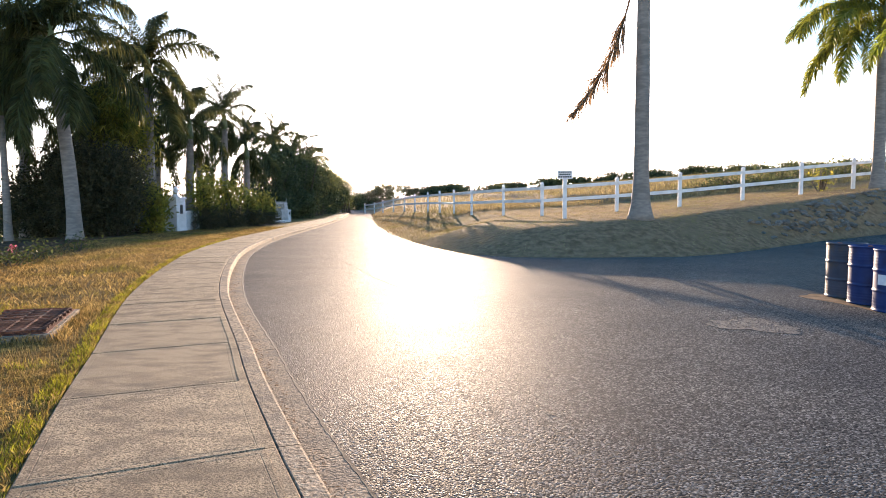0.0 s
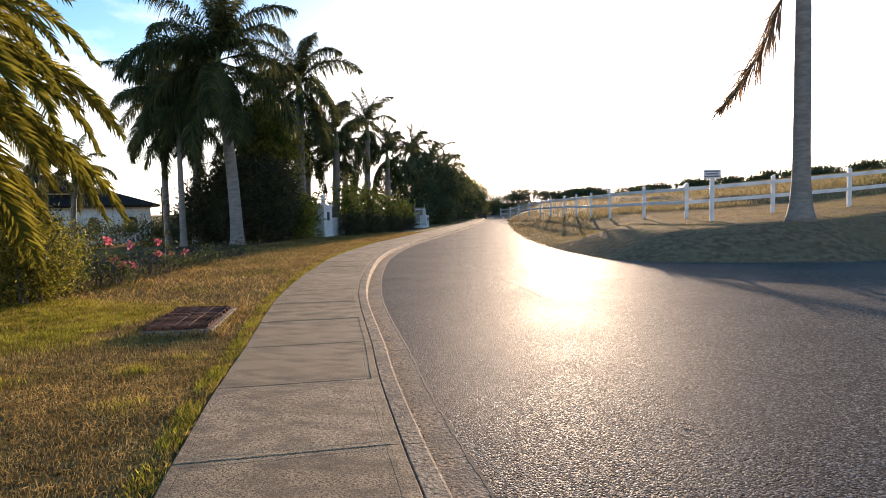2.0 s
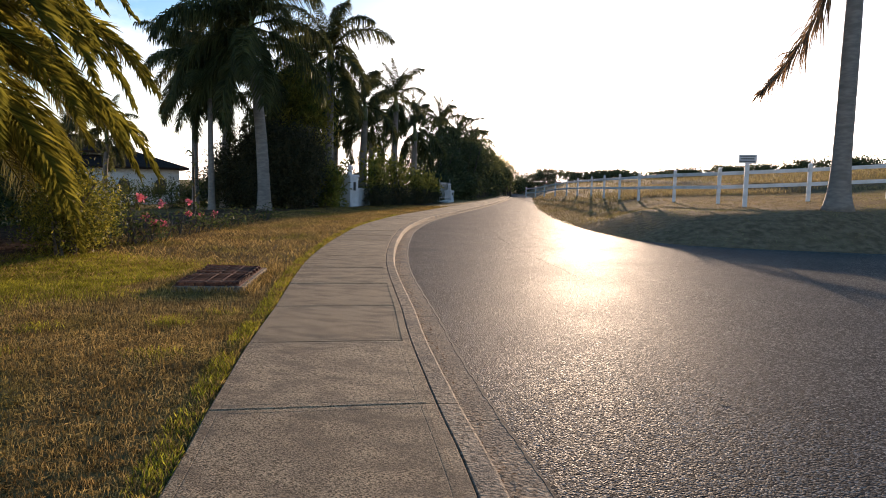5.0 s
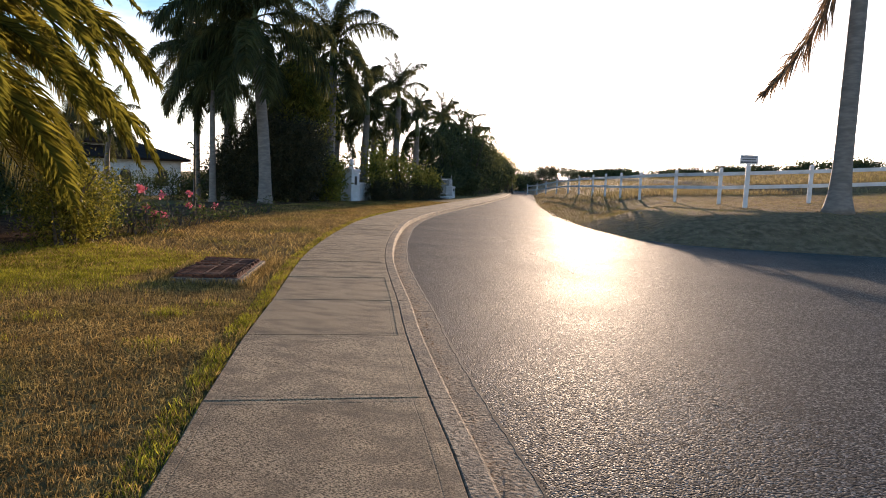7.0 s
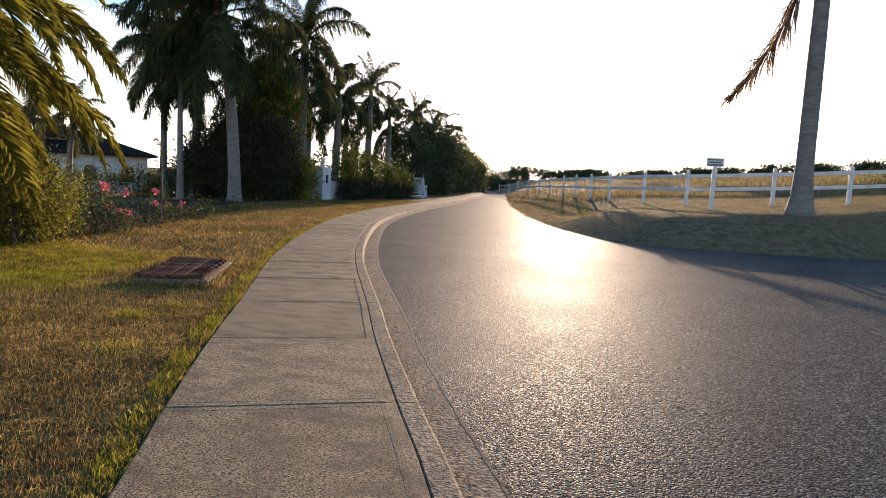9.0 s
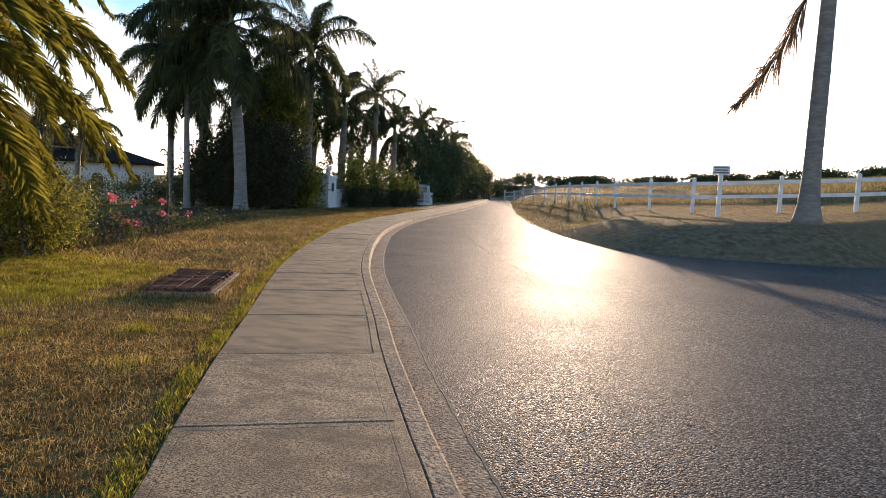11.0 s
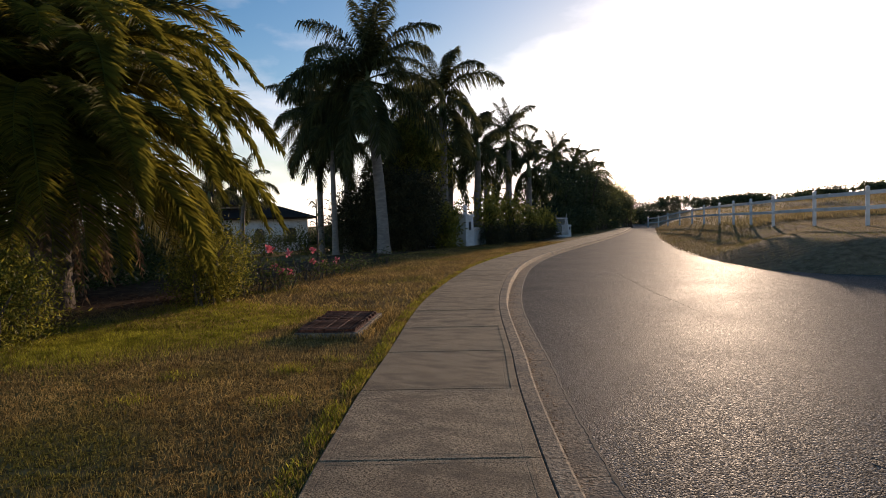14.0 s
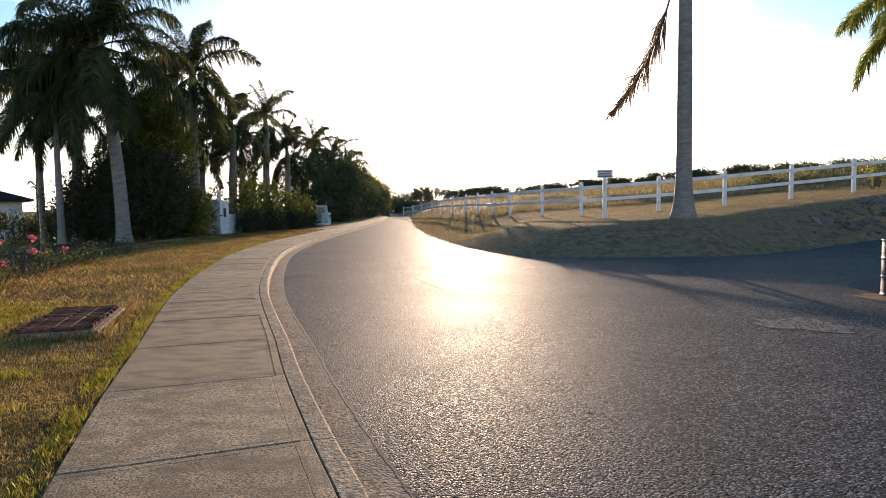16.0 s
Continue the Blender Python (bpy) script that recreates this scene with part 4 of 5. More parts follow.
def hip_roof(x0, x1, y0, y1, z0, z1):
    bm = bmesh.new()
    d = (y1 - y0) / 2
    a = [bm.verts.new(p) for p in ((x0, y0, z0), (x1, y0, z0), (x1, y1, z0), (x0, y1, z0))]
    u = [bm.verts.new(p) for p in ((x0, y0, z0 - 0.16), (x1, y0, z0 - 0.16), (x1, y1, z0 - 0.16), (x0, y1, z0 - 0.16))]
    r1, r2 = bm.verts.new((x0 + d, (y0 + y1) / 2, z1)), bm.verts.new((x1 - d, (y0 + y1) / 2, z1))
    for q in ((a[0], a[1], r2, r1), (a[2], a[3], r1, r2), (a[1], a[2], r2), (a[3], a[0], r1), u[::-1]):
        bm.faces.new(q)
    for k in range(4):
        bm.faces.new((u[k], u[(k + 1) % 4], a[(k + 1) % 4], a[k]))
    return bm


bm = bmesh.new()
box(bm, -11, 2.4, 0, 9, -0.2, EV - 0.14)
part("wall", bm, M_STUCCO, house)
part("roof", hip_roof(-11.6, 3.1, -0.6, 9.6, EV, EV + 1.75), M_ROOF, house, "dark brown tiled hip roof")
bm = bmesh.new()
box(bm, -9, -2.2, 2.0, 7.4, EV, EV + 1.2)
part("upper_wall", bm, M_STUCCO, house)
part("upper_roof", hip_roof(-9.7, -1.5, 1.3, 8.0, EV + 1.2, EV + 2.6), M_ROOF, house, "dark brown tiled hip roof")
for x in (-9.4, -6.8, -4.2, -1.6, 1.0):
    bm = bmesh.new()
    vs_ = [(-0.4, 0.9), (0.4, 0.9)] + [(0.4 * math.cos(radians(a)), 1.75 + 0.4 * math.sin(radians(a))) for a in range(0, 181, 20)]
    fr_ = [bm.verts.new((x + p * 1.0, -0.03, q)) for p, q in vs_]
    bk_ = [bm.verts.new((x + p * 1.0, 0.05, q)) for p, q in vs_]
    bm.faces.new(fr_)
    bm.faces.new(bk_[::-1])
    for i in range(len(fr_)):
        bm.faces.new((fr_[i], bk_[i], bk_[(i + 1) % len(fr_)], fr_[(i + 1) % len(fr_)]))
    part("window", bm, M_DARK, house, "dark arched window")

# ---- fence and sign on the bank ----
POSTS = [(-9.0, 84.0), (-7.2, 78.0), (-5.6, 71.0), (-4.0, 64.0), (-2.6, 57.5), (-1.5, 51.5), (-0.4, 46.0), (0.4, 41.5), (1.2, 37.6), (2.03, 34.0), (3.3, 30.2), (4.65, 27.4), (7.75, 26.93), (10.3, 26.6), (13.4, 27.5), (16.5, 28.43), (19.52, 29.4), (22.6, 30.3),
         (25.8, 31.4), (29.0, 32.6), (32.2, 33.8), (35.4, 35.0), (38.6, 36.2), (41.8, 37.4)]
fence = thing("fence", (0, 0, 0), "white two-rail paddock fence along the grassy bank", "fence")
for x, y in POSTS:
    bm = bmesh.new()
    box(bm, -0.065, 0.065, -0.065, 0.065, -0.3, 1.40, 0.008)
    bmesh.ops.create_cone(bm, segments=4, radius1=0.11, radius2=0.0, depth=0.07, cap_ends=True, matrix=pose(0, 0, 1.435, 0, 0, 45))
    part("post", bm, M_VINYL, fence).matrix_basis = pose(x, y, gz(x, y))
for (ax, ay), (bx, by) in zip(POSTS, POSTS[1:]):
    for hgt in (0.66, 1.20):
        a, b = Vector((ax, ay, gz(ax, ay) + hgt)), Vector((bx, by, gz(bx, by) + hgt))
        d = b - a
        bm = bmesh.new()
        box(bm, 0.03, d.length - 0.03, -0.025, 0.025, -0.07, 0.07, 0.006)
        ob = part("rail", bm, M_VINYL, fence)
        ob.matrix_basis = Matrix.Translation(a) @ d.to_track_quat("X", "Z").to_matrix().to_4x4()
sign = thing("sign", (4.93, 24.07, gz(4.93, 24.07)), "white notice board with dark lettering on a white post", "sign", rz=-8)
bm = bmesh.new()
part("post", box(bm, -0.075, 0.075, -0.05, 0.05, -0.3, 1.55, 0.01), M_VINYL, sign)
bm = bmesh.new()
board = part("board", box(bm, -0.29, 0.29, -0.075, -0.053, 1.50, 1.82, 0.006), M_SIGN, sign)
for k, (w, z, h) in enumerate(((0.24, 1.75, 0.035), (0.21, 1.665, 0.05), (0.25, 1.575, 0.055))):
    for q in range(6):
        bm = bmesh.new()
        x = -w + 2 * w * q / 6
        part("lettering", box(bm, x, x + w / 3.6, -0.078, -0.074, z - h / 2, z + h / 2), M_INK, board)

# ---- drums at the junction ----
def drum(x, y, material, label, rz, tag):
    ob = thing("oil_drum", (x, y, float(road_z(x, y)) + 0.002), label, "drum", "steel drums", rz=rz)
    ob.matrix_world = pose(x, y, float(road_z(x, y)) + 0.004, 0, 0, rz)
    bm = bmesh.new()
    R = 0.288
    prof = [(R - 0.012, 0.0), (R + 0.006, 0.004), (R + 0.006, 0.022), (R - 0.004, 0.03)]
    for z in np.arange(0.05, 0.845, 0.0125):
        b = 0.013 * (math.exp(-((z - 0.295) / 0.013) ** 2) + math.exp(-((z - 0.585) / 0.013) ** 2))
        b += 0.0035 * sum(math.exp(-((z - c) / 0.008) ** 2) for c in (0.10, 0.14, 0.18, 0.68, 0.72, 0.76))
        prof.append((R - 0.004 + b, float(z)))
    prof += [(R - 0.004, 0.855), (R + 0.006, 0.862), (R + 0.007, 0.878), (R - 0.004, 0.882), (R - 0.014, 0.872), (R - 0.018, 0.80)]
    part("shell", lathe(bm, prof, 40, False), material, ob)
    bm = bmesh.new()
    lathe(bm, [(R - 0.016, 0.845), (0.22, 0.85), (0.02, 0.852)], 32)
    part("lid", bm, M_RUST, ob, "rust-brown sunken lid")
    bm = bmesh.new()
    lathe(bm, [(0.035, 0.848), (0.035, 0.868), (0.02, 0.872)], 12)
    part("bung", bm, M_RUST, ob).location = (0.16, 0.05, 0)
    if tag:
        a0, a1 = radians(tag[0]), radians(tag[1])
        vs, fs = [], []
        for k in range(9):
            a = a0 + (a1 - a0) * k / 8
            for z in (0.385, 0.53):
                vs.append((math.cos(a) * (R + 0.002), math.sin(a) * (R + 0.002), z))
        for k in range(8):
            fs.append((2 * k, 2 * k + 2, 2 * k + 3, 2 * k + 1))
        part("label", mesh_of("label", vs, fs, M_PAPER), None, ob, "white paper label")


drum(6.47, 8.95, M_BLUE, "bright blue steel oil drum with a white label", 0, (183, 221))
drum(6.58, 9.66, M_BLUE, "blue steel oil drum with a rusted lid", 40, None)
drum(6.66, 10.34, M_GREYBLUE, "faded grey-blue steel oil drum with a rusted lid", 75, None)

# ---- inspection pit in the lawn ----
pit = thing("inspection_pit", (-4.91, 7.71, 0.095), "raised concrete pit with rusty steel grating covers", "pit cover", rz=20)
W_, L_ = 0.42, 0.88
for x0, x1, y0, y1 in ((-W_, -W_ + 0.07, -L_, L_), (W_ - 0.07, W_, -L_, L_), (-W_ + 0.07, W_ - 0.07, -L_, -L_ + 0.07), (-W_ + 0.07, W_ - 0.07, L_ - 0.07, L_)):
    bm = bmesh.new()
    part("rim", box(bm, x0, x1, y0, y1, -0.12, 0.085, 0.008), M_KERB, pit)
for y0, y1 in ((-L_ + 0.075, -0.01), (0.01, L_ - 0.075)):
    bm = bmesh.new()
    cover = part("cover", box(bm, -W_ + 0.01, W_ - 0.045, y0, y1, 0.06, 0.092, 0.004), M_RUST, pit, "rusty steel cover with raised bars")
    for k in range(8):
        y = y0 + 0.05 + (y1 - y0 - 0.1) * k / 7
        bm = bmesh.new()
        r0_, r1_ = math.sin(31.7 * y + 2), math.sin(57.3 * y)
        bar = part("bar", box(bm, -W_ + 0.03 + 0.03 * r1_, W_ - 0.07 - 0.03 * r0_, -0.016, 0.016, -0.016, 0.016, 0.004), M_RUST, cover)
        bar.matrix_basis = pose(0, y + 0.008 * r1_, 0.112 + 0.009 * r0_, 20 * r1_, 1.6 * r0_, 3.2 * r1_)
    for k in range(8):
        x = -W_ + 0.06 + (2 * W_ - 0.16) * k / 7
        bm = bmesh.new()
        part("cross_bar", box(bm, -0.013, 0.013, y0 + 0.02, y1 - 0.02, 0.090, 0.124 + 0.006 * math.sin(9 * k), 0.003), M_RUST, cover).matrix_basis = pose(x, 0.0, 0, 0, 8 * math.sin(5 * k), 1.2 * math.sin(7 * k + y0))

# ---- worn patch, litter and leaf on the asphalt ----
def flat_patch(name, x, y, rx, ry, rz, z, material, label, category, seed, n=40):
    r = np.random.default_rng(seed)
    ph = r.uniform(0, 6.28, 4)
    bm = bmesh.new()
    ring = []
    for k in range(n):
        a = 2 * math.pi * k / n
        q = 1 + 0.16 * math.sin(3 * a + ph[0]) + 0.10 * math.sin(5 * a + ph[1]) + 0.07 * math.sin(9 * a + ph[2])
        ring.append(bm.verts.new((rx * q * math.cos(a), ry * q * math.sin(a), 0)))
    fc = bm.faces.new(ring)
    ex = bmesh.ops.extrude_face_region(bm, geom=[fc])
    for v in ex["geom"]:
        if isinstance(v, bmesh.types.BMVert):
            v.co.z += 0.006
    me = bpy.data.meshes.new(name)
    bmesh.ops.recalc_face_normals(bm, faces=bm.faces)
    bm.to_mesh(me)
    bm.free()
    me.materials.append(material)
    ob = new(name, me)
    ob.matrix_world = pose(x, y, z, 0, 0, rz)
    return tagged(ob, label, category, kind="structure")


flat_patch("patch", 3.97, 8.05, 0.52, 0.42, -30, -0.002, M_PATCH, "pale broken patch in the asphalt", "asphalt patch", 1)
r_ = np.random.default_rng(78)
cv, ct = [], []
for k in range(520):                                  # crumbs of broken asphalt round the patch
    a, q = r_.uniform(0, 6.28), 1.15 * r_.random() ** 0.6
    x, y = 0.55 * q * math.cos(a), 0.45 * q * math.sin(a)
    c = np.array([3.97 + x * 0.866 + y * 0.5, 8.05 - x * 0.5 + y * 0.866, 0.004])
    h = r_.uniform(0.003, 0.011)
    o = len(cv)
    cv += [c + np.array([h * r_.uniform(0.6, 2.4), 0, 0]), c + np.array([-h, h * r_.uniform(0.6, 1.3), 0]), c + np.array([-h, -h, 0]), c + np.array([0, 0, h * r_.uniform(0.6, 1.1)])]
    ct += [(o, o + 1, o + 3), (o + 1, o + 2, o + 3), (o + 2, o, o + 3)]
tagged(new("asphalt_crumbs", soup("asphalt_crumbs", cv, ct, M_PATCH)), "crumbs of broken asphalt round the worn patch", "gravel", kind="stuff")
flat_patch("patch", 6.55, 9.55, 0.5, 1.1, 10, -0.004, M_SLOPE, "dusty ground under the drums", "dusty patch", 2)
lf = thing("fallen_leaf", (0.81, 4.86, 0.006), "small dry brown leaf on the asphalt", "leaf", rz=-35)
bm = bmesh.new()
vs_ = [bm.verts.new(p) for p in ((-0.085, 0, 0.0), (-0.01, 0.014, 0.006), (0.075, 0.002, 0.002), (-0.01, -0.014, 0.005), (0.0, 0.0, 0.003))]
for q in ((0, 1, 4), (1, 2, 4), (2, 3, 4), (3, 0, 4)):
    bm.faces.new([vs_[i] for i in q])
part("blade", bm, M_BOOT, lf)
r_ = np.random.default_rng(77)
lv, lt = [], []
for k in range(700):
    s, u = r_.uniform(9, 34), abs(r_.normal(0.19, 0.045))
    x, y = along(s, min(u, 0.22))
    a, ln, w = r_.uniform(0, 6.28), r_.uniform(0.006, 0.024), r_.uniform(0.002, 0.005)
    d, n_ = np.array([math.cos(a), math.sin(a), r_.uniform(0, 0.3)]) * ln, np.array([-math.sin(a), math.cos(a), 0]) * w
    p = np.array([x, y, 0.012])
    o = len(lv)
    lv += [p - d, p + n_, p + d, p - n_ + np.array([0, 0, 0.004])]
    lt += [(o, o + 1, o + 2), (o, o + 2, o + 3)]
tagged(new("leaf_litter", soup("leaf_litter", lv, lt, M_DEAD)), "dry brown leaf scraps lying in the gutter", "leaf litter", kind="stuff")

# ---- planting bed: dark soil laid over the ground ----
bl = smooth_line(BED, 0.5)
bv, bt, nb = [], [], 9
for i, (x, y) in enumerate(bl):
    for k in range(nb):
        q = x - 0.02 + 0.18 * math.sin(i * 0.9) * (k == 0) - 5.0 * k / (nb - 1)
        bv.append((q, y, gz(q, y) + 0.022 - 0.03 * (k == 0)))
for i in range(len(bl) - 1):
    for k in range(nb - 1):
        a = i * nb + k
        bt += [(a, a + nb, a + nb + 1), (a, a + nb + 1, a + 1)]
tagged(new("planting_bed", soup("planting_bed", bv, bt, M_SOIL)), "dark bare soil of the planting bed", "planting bed", kind="structure")

r_ = np.random.default_rng(79)
N_ = 5200                                  # fallen leaves and scraps under the date palm and along the bed
ly = r_.uniform(3.4, 20.0, N_)
lx = np.interp(ly, [p[1] for p in BED], [p[0] for p in BED]) + 0.35 - 3.2 * r_.random(N_) ** 1.6
la, ll, lw = r_.uniform(0, 6.28, N_), r_.uniform(0.02, 0.09, N_), r_.uniform(0.004, 0.014, N_)
lp = np.stack([lx, ly, ground_z(lx, ly) + 0.04], 1)
ld = np.stack([np.cos(la), np.sin(la), r_.uniform(-0.1, 0.4, N_)], 1) * ll[:, None]
ls = np.stack([-np.sin(la), np.cos(la), np.zeros(N_)], 1) * lw[:, None]
lo_ = np.arange(N_)[:, None] * 4
lt = np.concatenate([lo_ + np.array([[0, 1, 2]]), lo_ + np.array([[0, 2, 3]])], 1)
tagged(new("leaf_litter", soup("leaf_litter", np.stack([lp - ld, lp + ls, lp + ld, lp - ls], 1), lt, M_DEAD)), "dry brown fallen leaves along the planting bed", "leaf litter", kind="stuff")

# ---- rubble on the bank of the side road and beside the drums ----
def rock_mesh(seed):
    r = np.random.default_rng(seed)
    bm = bmesh.new()
    bmesh.ops.create_icosphere(bm, subdivisions=1, radius=1)
    for v in bm.verts:
        v.co *= r.uniform(0.72, 1.15)
        v.co.z *= 0.65
    me = bpy.data.meshes.new("stone")
    bm.to_mesh(me)
    bm.free()
    me.materials.append(M_ROCK)
    return me


ROCKS = [rock_mesh(400 + k) for k in range(6)]
rubble = thing("rubble_bank", (0, 0, 0), "rubble of pale limestone on the bank of the side road", "rubble")
r_ = np.random.default_rng(91)
made = 0
while made < 300:
    t = r_.uniform(0, 1)
    ax, ay = 10.9 + 15.5 * t, 20.9 + 8.6 * t
    off = r_.uniform(-0.1, 1.0 + 0.9 * t)
    x, y = ax - 0.5 * off, ay + 0.85 * off
    if x < 12.5 and r_.random() < 0.5:
        continue
    s = r_.uniform(0.07, 0.17)
    part("stone", ROCKS[made % 6], None, rubble).matrix_basis = pose(x, y, gz(x, y) + s * 0.1, r_.uniform(0, 40), r_.uniform(0, 40), r_.uniform(0, 360)) @ Matrix.Diagonal((s * 1.3, s, s, 1))
    made += 1
heap = thing("rubble_heap", (0, 0, 0), "pale broken stones at the edge of the grassy island", "rubble")
for k in range(90):
    t = r_.uniform(0, 1)
    x, y = 6.95 + 3.2 * t + r_.uniform(-0.1, 0.5), 9.75 + 3.2 * t - r_.uniform(0, 0.9)
    s = r_.uniform(0.06, 0.15)
    part("stone", ROCKS[k % 6], None, heap).matrix_basis = pose(x, y, gz(x, y) + s * 0.15, r_.uniform(0, 40), r_.uniform(0, 40), r_.uniform(0, 360)) @ Matrix.Diagonal((s * 1.3, s, s, 1))


# ---- grass ----
def blades(name, xy, height, width, material, label, seed, lean=0.5):
    r = np.random.default_rng(seed)
    n = len(xy)
    z = ground_z(xy[:, 0], xy[:, 1])
    h = height * r.uniform(0.4, 1.3, n)
    a = r.uniform(0, 2 * math.pi, n)
    tip = np.stack([np.cos(a), np.sin(a)], 1) * (h * lean * r.uniform(0.2, 1.6, n))[:, None]
    b = a + math.pi / 2 + r.normal(size=n) * 0.4
    w = np.stack([np.cos(b), np.sin(b)], 1) * (width * r.uniform(0.6, 1.4, n))[:, None]
    v = np.empty((n, 4, 3))
    v[:, 0, :2], v[:, 1, :2] = xy - w, xy + w
    v[:, 0, 2] = v[:, 1, 2] = z - 0.01
    v[:, 2, :2], v[:, 2, 2] = xy + w * 0.6 + tip * 0.45, z + h * 0.62
    v[:, 3, :2], v[:, 3, 2] = xy + tip, z + h
    o = np.arange(n)[:, None] * 4
    f = np.concatenate([o + np.array([[0, 1, 2]]), o + np.array([[0, 2, 3]])], 1)
    return tagged(new(name, soup(name, v, f, material)), label, "grass", kind="stuff")


r_ = np.random.default_rng(123)


def lawn_points(n, s0, s1, u0, u1, power=1.0):
    s = s0 + (s1 - s0) * r_.random(n) ** power
    u = u0 + (u1 - u0) * r_.random(n)
    i = np.clip((s / 0.2).astype(int), 0, len(LINE) - 1)
    return LINE[i] + TAN[i] * (r_.random(n) * 0.2)[:, None] + LEFT[i] * u[:, None]


near = lawn_points(560000, 9.5, 24, 1.80, 8.6, 1.5)
pu = np.abs((near[:, 0] + 4.91) * math.cos(radians(20)) + (near[:, 1] - 7.71) * math.sin(radians(20)))
pv = np.abs(-(near[:, 0] + 4.91) * math.sin(radians(20)) + (near[:, 1] - 7.71) * math.cos(radians(20)))
near = near[(pu > 0.43) | (pv > 0.89)]
blades("dry_grass", near, 0.038, 0.0006, M_DRY, "short sun-dried straw-coloured lawn grass", 1, 0.28)
blades("dry_thatch", lawn_points(270000, 9.5, 20, 1.80, 8.0, 1.7), 0.016, 0.0007, M_DRY, "mat of dead fallen blades in the lawn", 9, 2.2)
ring = np.stack([r_.uniform(-W_ - 0.16, W_ + 0.16, 5200), r_.uniform(-L_ - 0.2, L_ + 0.16, 5200)], 1)
ring = ring[(np.abs(ring[:, 0]) > W_ + 0.01) | (np.abs(ring[:, 1]) > L_ + 0.01)]
ca, sa = math.cos(radians(20)), math.sin(radians(20))
ring = np.stack([-4.91 + ring[:, 0] * ca - ring[:, 1] * sa, 7.71 + ring[:, 0] * sa + ring[:, 1] * ca], 1)
blades("dry_grass", ring, 0.085, 0.0010, M_DRY, "longer dry grass round the pit", 8, 0.4)
blades("dry_grass", lawn_points(60000, 22, 52, 1.80, 6.5), 0.06, 0.005, M_DRY, "short sun-dried straw-coloured lawn grass", 2, 0.8)
edge = lawn_points(34000, 9.0, 40, 1.735, 1.94, 1.3)
edge = edge[np.sin(edge[:, 1] * 5.1) + np.sin(edge[:, 1] * 11.7 + 1) + r_.normal(size=len(edge)) * 0.8 > -0.55]
blades("green_grass", edge, 0.044, 0.0008, M_GREEN, "green grass fringe growing along the pavement edge", 3, 0.4)
rim = lawn_points(5000, 9.0, 34, 1.755, 1.82, 1.3)
blades("dry_grass", rim, 0.042, 0.0009, M_DRY, "dry grass leaning over the pavement edge", 11, 0.6)
tufts = []
for k in range(42):
    c = np.array([r_.uniform(-8.6, -5.6), r_.uniform(4.6, 8.8)]) if k < 36 else np.array([r_.uniform(-5, -3), r_.uniform(3.2, 6)])
    tufts.append(c + r_.normal(size=(2300 if k < 36 else 260, 2)) * (0.42 if k < 36 else 0.12))
tufts = np.vstack(tufts)
du, ds = seg_distance(tufts[:, 0], tufts[:, 1], LINE[::4])
tufts = tufts[(du * ds > 1.85) & ((np.abs(tufts[:, 0] + 4.91) > 0.75) | (np.abs(tufts[:, 1] - 7.71) > 1.1))]
blades("green_grass", tufts, 0.045, 0.0007, M_GREEN, "green patches of grass in the dry lawn", 4, 0.35)
bank = np.stack([r_.uniform(-4, 30, 300000), r_.uniform(17, 48, 300000)], 1)
db, sb = seg_distance(bank[:, 0], bank[:, 1], FOOT)
bank = bank[(db * sb > -0.12)][:200000]
blades("bank_grass", bank, 0.032, 0.0035, M_BANK, "dry rough grass over the roadside bank", 5, 1.6)
field = np.stack([r_.uniform(-14, 75, 100000), 36 + 100 * r_.random(100000) ** 1.6], 1)
db, sb = seg_distance(field[:, 0], field[:, 1], FOOT)
field = field[db * sb > 3.6]
blades("field_grass", field, 0.22, 0.016, M_BANK, "tall dry grass of the field behind the fence", 10, 0.7)
verge = np.stack([r_.uniform(-9, 1, 60000), r_.uniform(24, 80, 60000)], 1)
db, sb = seg_distance(verge[:, 0], verge[:, 1], FOOT)
verge = verge[(db * sb > -0.15) & (db < 3.5)]
blades("dry_grass", verge, 0.08, 0.006, M_BANK, "dry verge grass along the far road", 6, 0.9)
isl = np.stack([r_.uniform(6.5, 16, 24000), r_.uniform(3, 17, 24000)], 1)
isl = isl[inside(isl[:, 0], isl[:, 1], ISLAND)]
blades("dry_grass", isl, 0.12, 0.006, M_DRY, "dry grass on the island beside the drums", 7, 0.8)

# ---- kerb and pavement pieces ----
KERB = [(0.012, -0.06), (0.012, 0.008), (0.252, 0.003), (0.264, 0.100), (0.271, 0.115), (0.286, 0.123), (0.404, 0.126), (0.411, 0.122), (0.413, -0.06)]
s = S_J1 % 3.11
while s < TOTAL - 3.4:
    strip("kerb_stone", KERB, s + 0.003, s + 3.107, M_KERB, kerb, 0.2 if s < 40 else 0.8)
    s += 3.11

vs, fs = [], []
for i in range(1360):                       # the dirt-filled joint, ragged on both sides
    q = 2.0 + 0.05 * i
    w0 = 0.010 + 0.006 * math.sin(7.1 * q) + 0.005 * math.sin(23.0 * q + 1) + 0.004 * math.sin(61.0 * q)
    w1 = 0.016 + 0.005 * math.sin(11.3 * q + 2) + 0.004 * math.sin(37.0 * q)
    for u, z in ((-w0, -0.02), (-w0 * 0.9, 0.0045), (w1 * 0.9, 0.0095), (w1, -0.02)):
        vs.append((*along(q, u), z))
for i in range(1359):
    for k in range(3):
        a = i * 4 + k
        fs.append((a, a + 1, a + 5, a + 4))
part("edge_joint", mesh_of("edge_joint", vs, fs, M_JOINT), None, kerb, "dark dirt-filled joint between gutter and asphalt")

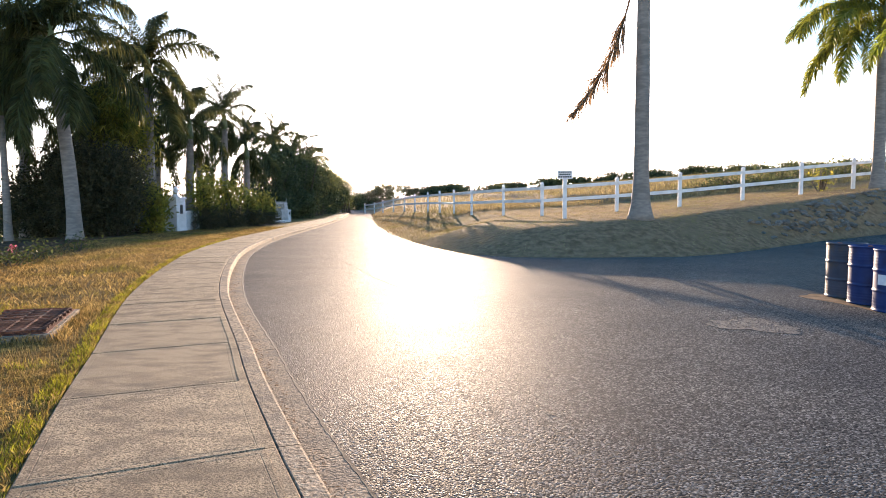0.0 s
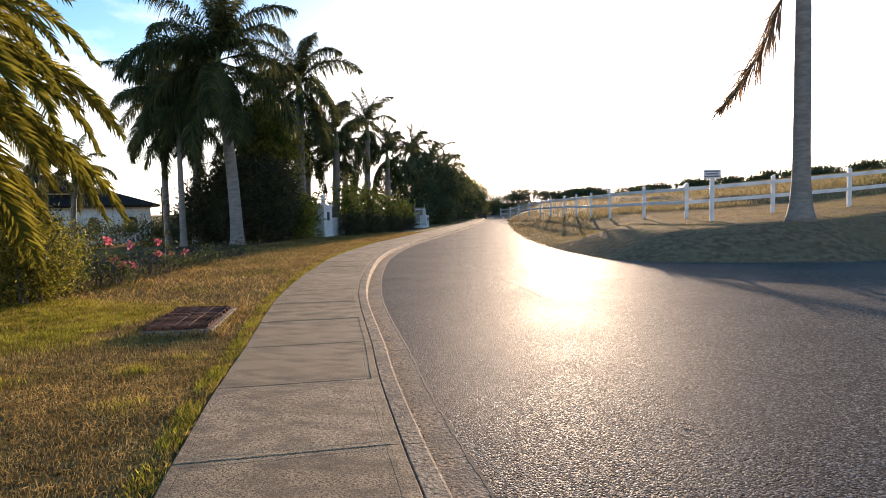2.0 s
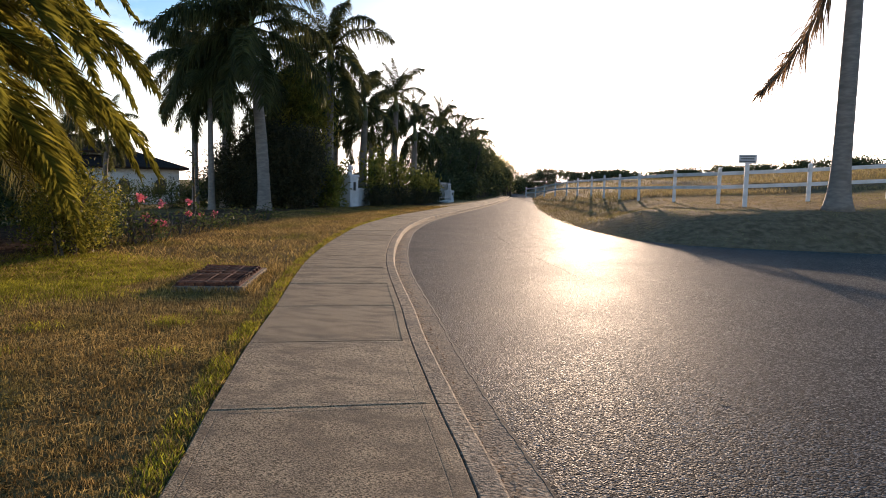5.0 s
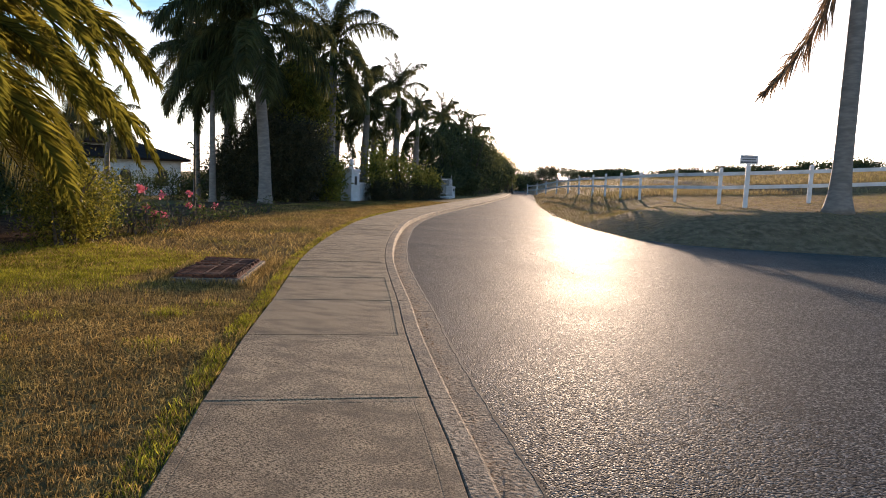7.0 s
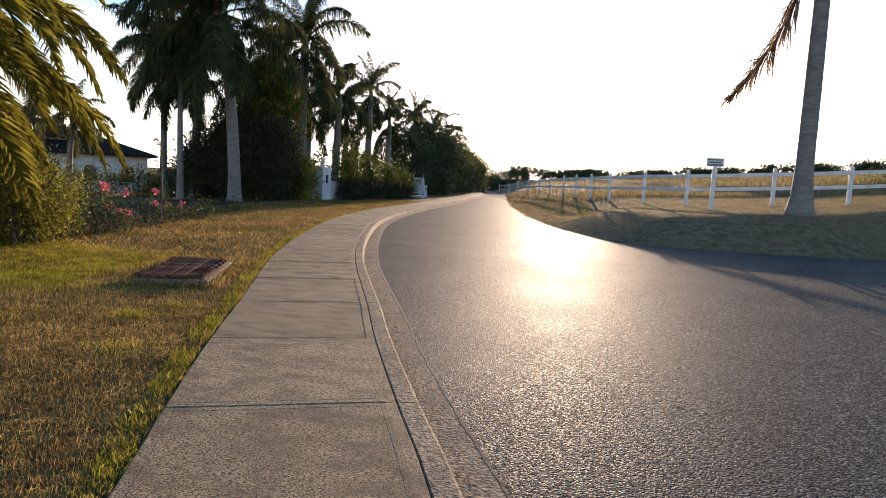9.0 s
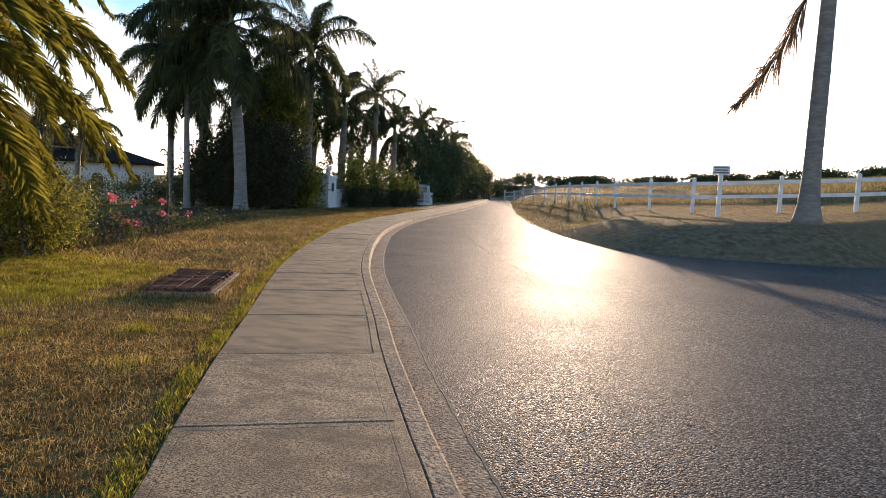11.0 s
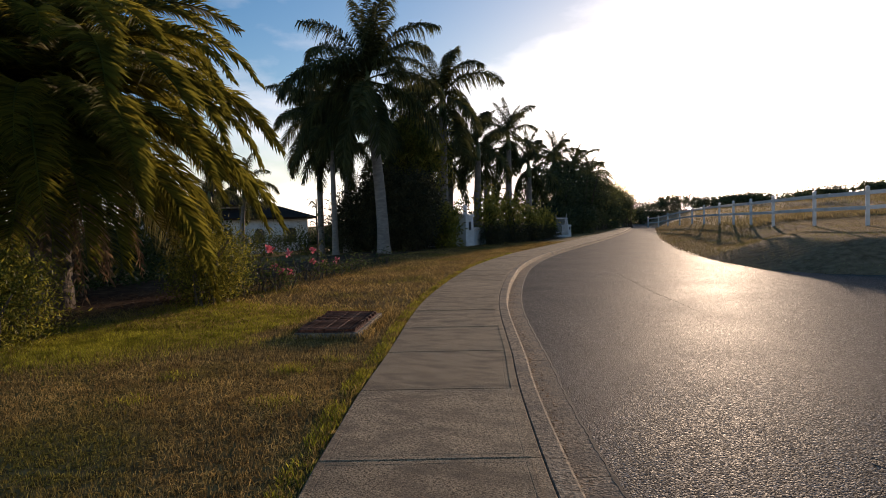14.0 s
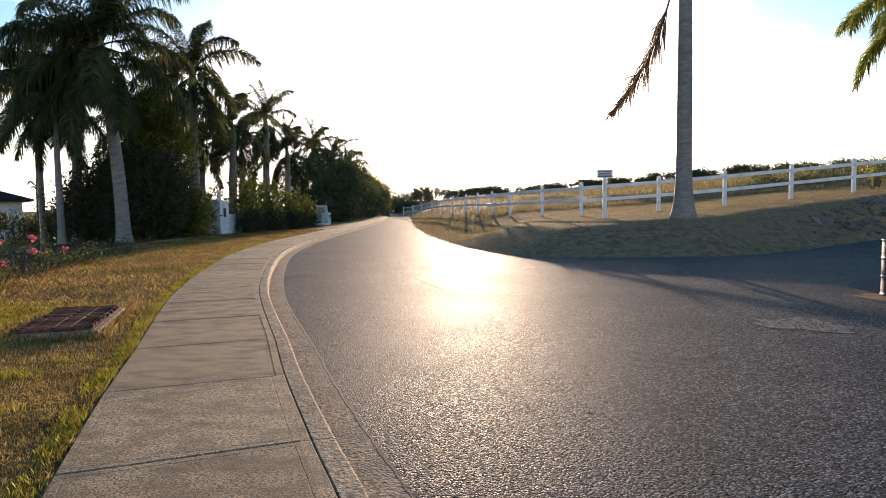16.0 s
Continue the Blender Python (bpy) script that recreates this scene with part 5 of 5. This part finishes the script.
# the paving seam along the middle of the road
vs, fs = [], []
for i in range(180):
    s = 23.5 + 0.2 * i
    u = -2.75 + 0.45 * min(1.0, i / 60) + 0.02 * math.sin(1.7 * s) + 0.012 * math.sin(5.3 * s)
    for du, dz in ((-0.005, -0.02), (-0.004, 0.0012), (0.004, 0.0012), (0.005, -0.02)):
        x, y = along(s, u + du * (0.6 + 0.4 * math.sin(3.1 * s)))
        vs.append((x, y, float(road_z(np.array([x]), np.array([y]))[0]) + dz))
for i in range(179):
    for k in range(3):
        a = i * 4 + k
        fs.append((a, a + 1, a + 5, a + 4))
part("paving_seam", mesh_of("paving_seam", vs, fs, M_JOINT), None, road, "dark seam between two strips of asphalt")


def slab(s0, s1, z):
    """One slab with rounded arrises and a shallow tooled line round it, a hand's width in from its edges."""
    us = [0.4848, 0.489, 0.520, 0.525, 0.530, 0.9, 1.3, 1.690, 1.695, 1.700, 1.750, 1.760]
    ln = s1 - s0
    ss = [0.0, 0.008, 0.055, 0.060, 0.065, ln * 0.35, ln * 0.65, ln - 0.065, ln - 0.060, ln - 0.055, ln - 0.008, ln]
    vs, fs, m = [], [], len(us)
    for j, q in enumerate(ss):
        for i, u in enumerate(us):
            h = z + 0.001 * math.sin(9 * u + 5 * (s0 + q))
            if i in (0, m - 1) or j in (0, len(ss) - 1):
                h -= 0.0006 if i == 0 and 0 < j < len(ss) - 1 else 0.009
            if i in (3, m - 4) and 2 < j < len(ss) - 3:
                h -= 0.0015
            elif j in (3, len(ss) - 4) and 2 < i < m - 3:
                h -= 0.0015
            vs.append((*along(s0 + q, u), h))
    for j in range(len(ss) - 1):
        for i in range(m - 1):
            a = j * m + i
            fs.append((a, a + m, a + m + 1, a + 1))
    ring = [i for i in range(m)] + [j * m + m - 1 for j in range(1, len(ss))] + [(len(ss) - 1) * m + i for i in range(m - 2, -1, -1)] + [j * m for j in range(len(ss) - 2, 0, -1)]
    o = len(vs)
    vs += [(vs[i][0], vs[i][1], 0.0) for i in ring]
    for k in range(len(ring)):
        n_ = (k + 1) % len(ring)
        fs.append((ring[k], ring[n_], o + n_, o + k))
    part("slab", mesh_of("slab", vs, fs, M_CONCRETE), None, pavement)


s = S_J1 % 1.555
while s < TOTAL - 1.8 and s < 100:
    slab(s + 0.010, s + 1.545, 0.130 + 0.004 * math.sin(s * 7.3))
    s += 1.555
# the trowelled band between the slabs and the kerb joint
s = S_J1 % 4.665
while s < TOTAL - 5 and s < 100:
    strip("edge_band", [(0.419, 0.0), (0.419, 0.125), (0.423, 0.1290), (0.480, 0.130), (0.4845, 0.130), (0.4845, 0.0)], s + 0.003, s + 4.662, M_CONCRETE, pavement, 0.2 if s < 40 else 0.8)
    s += 4.665
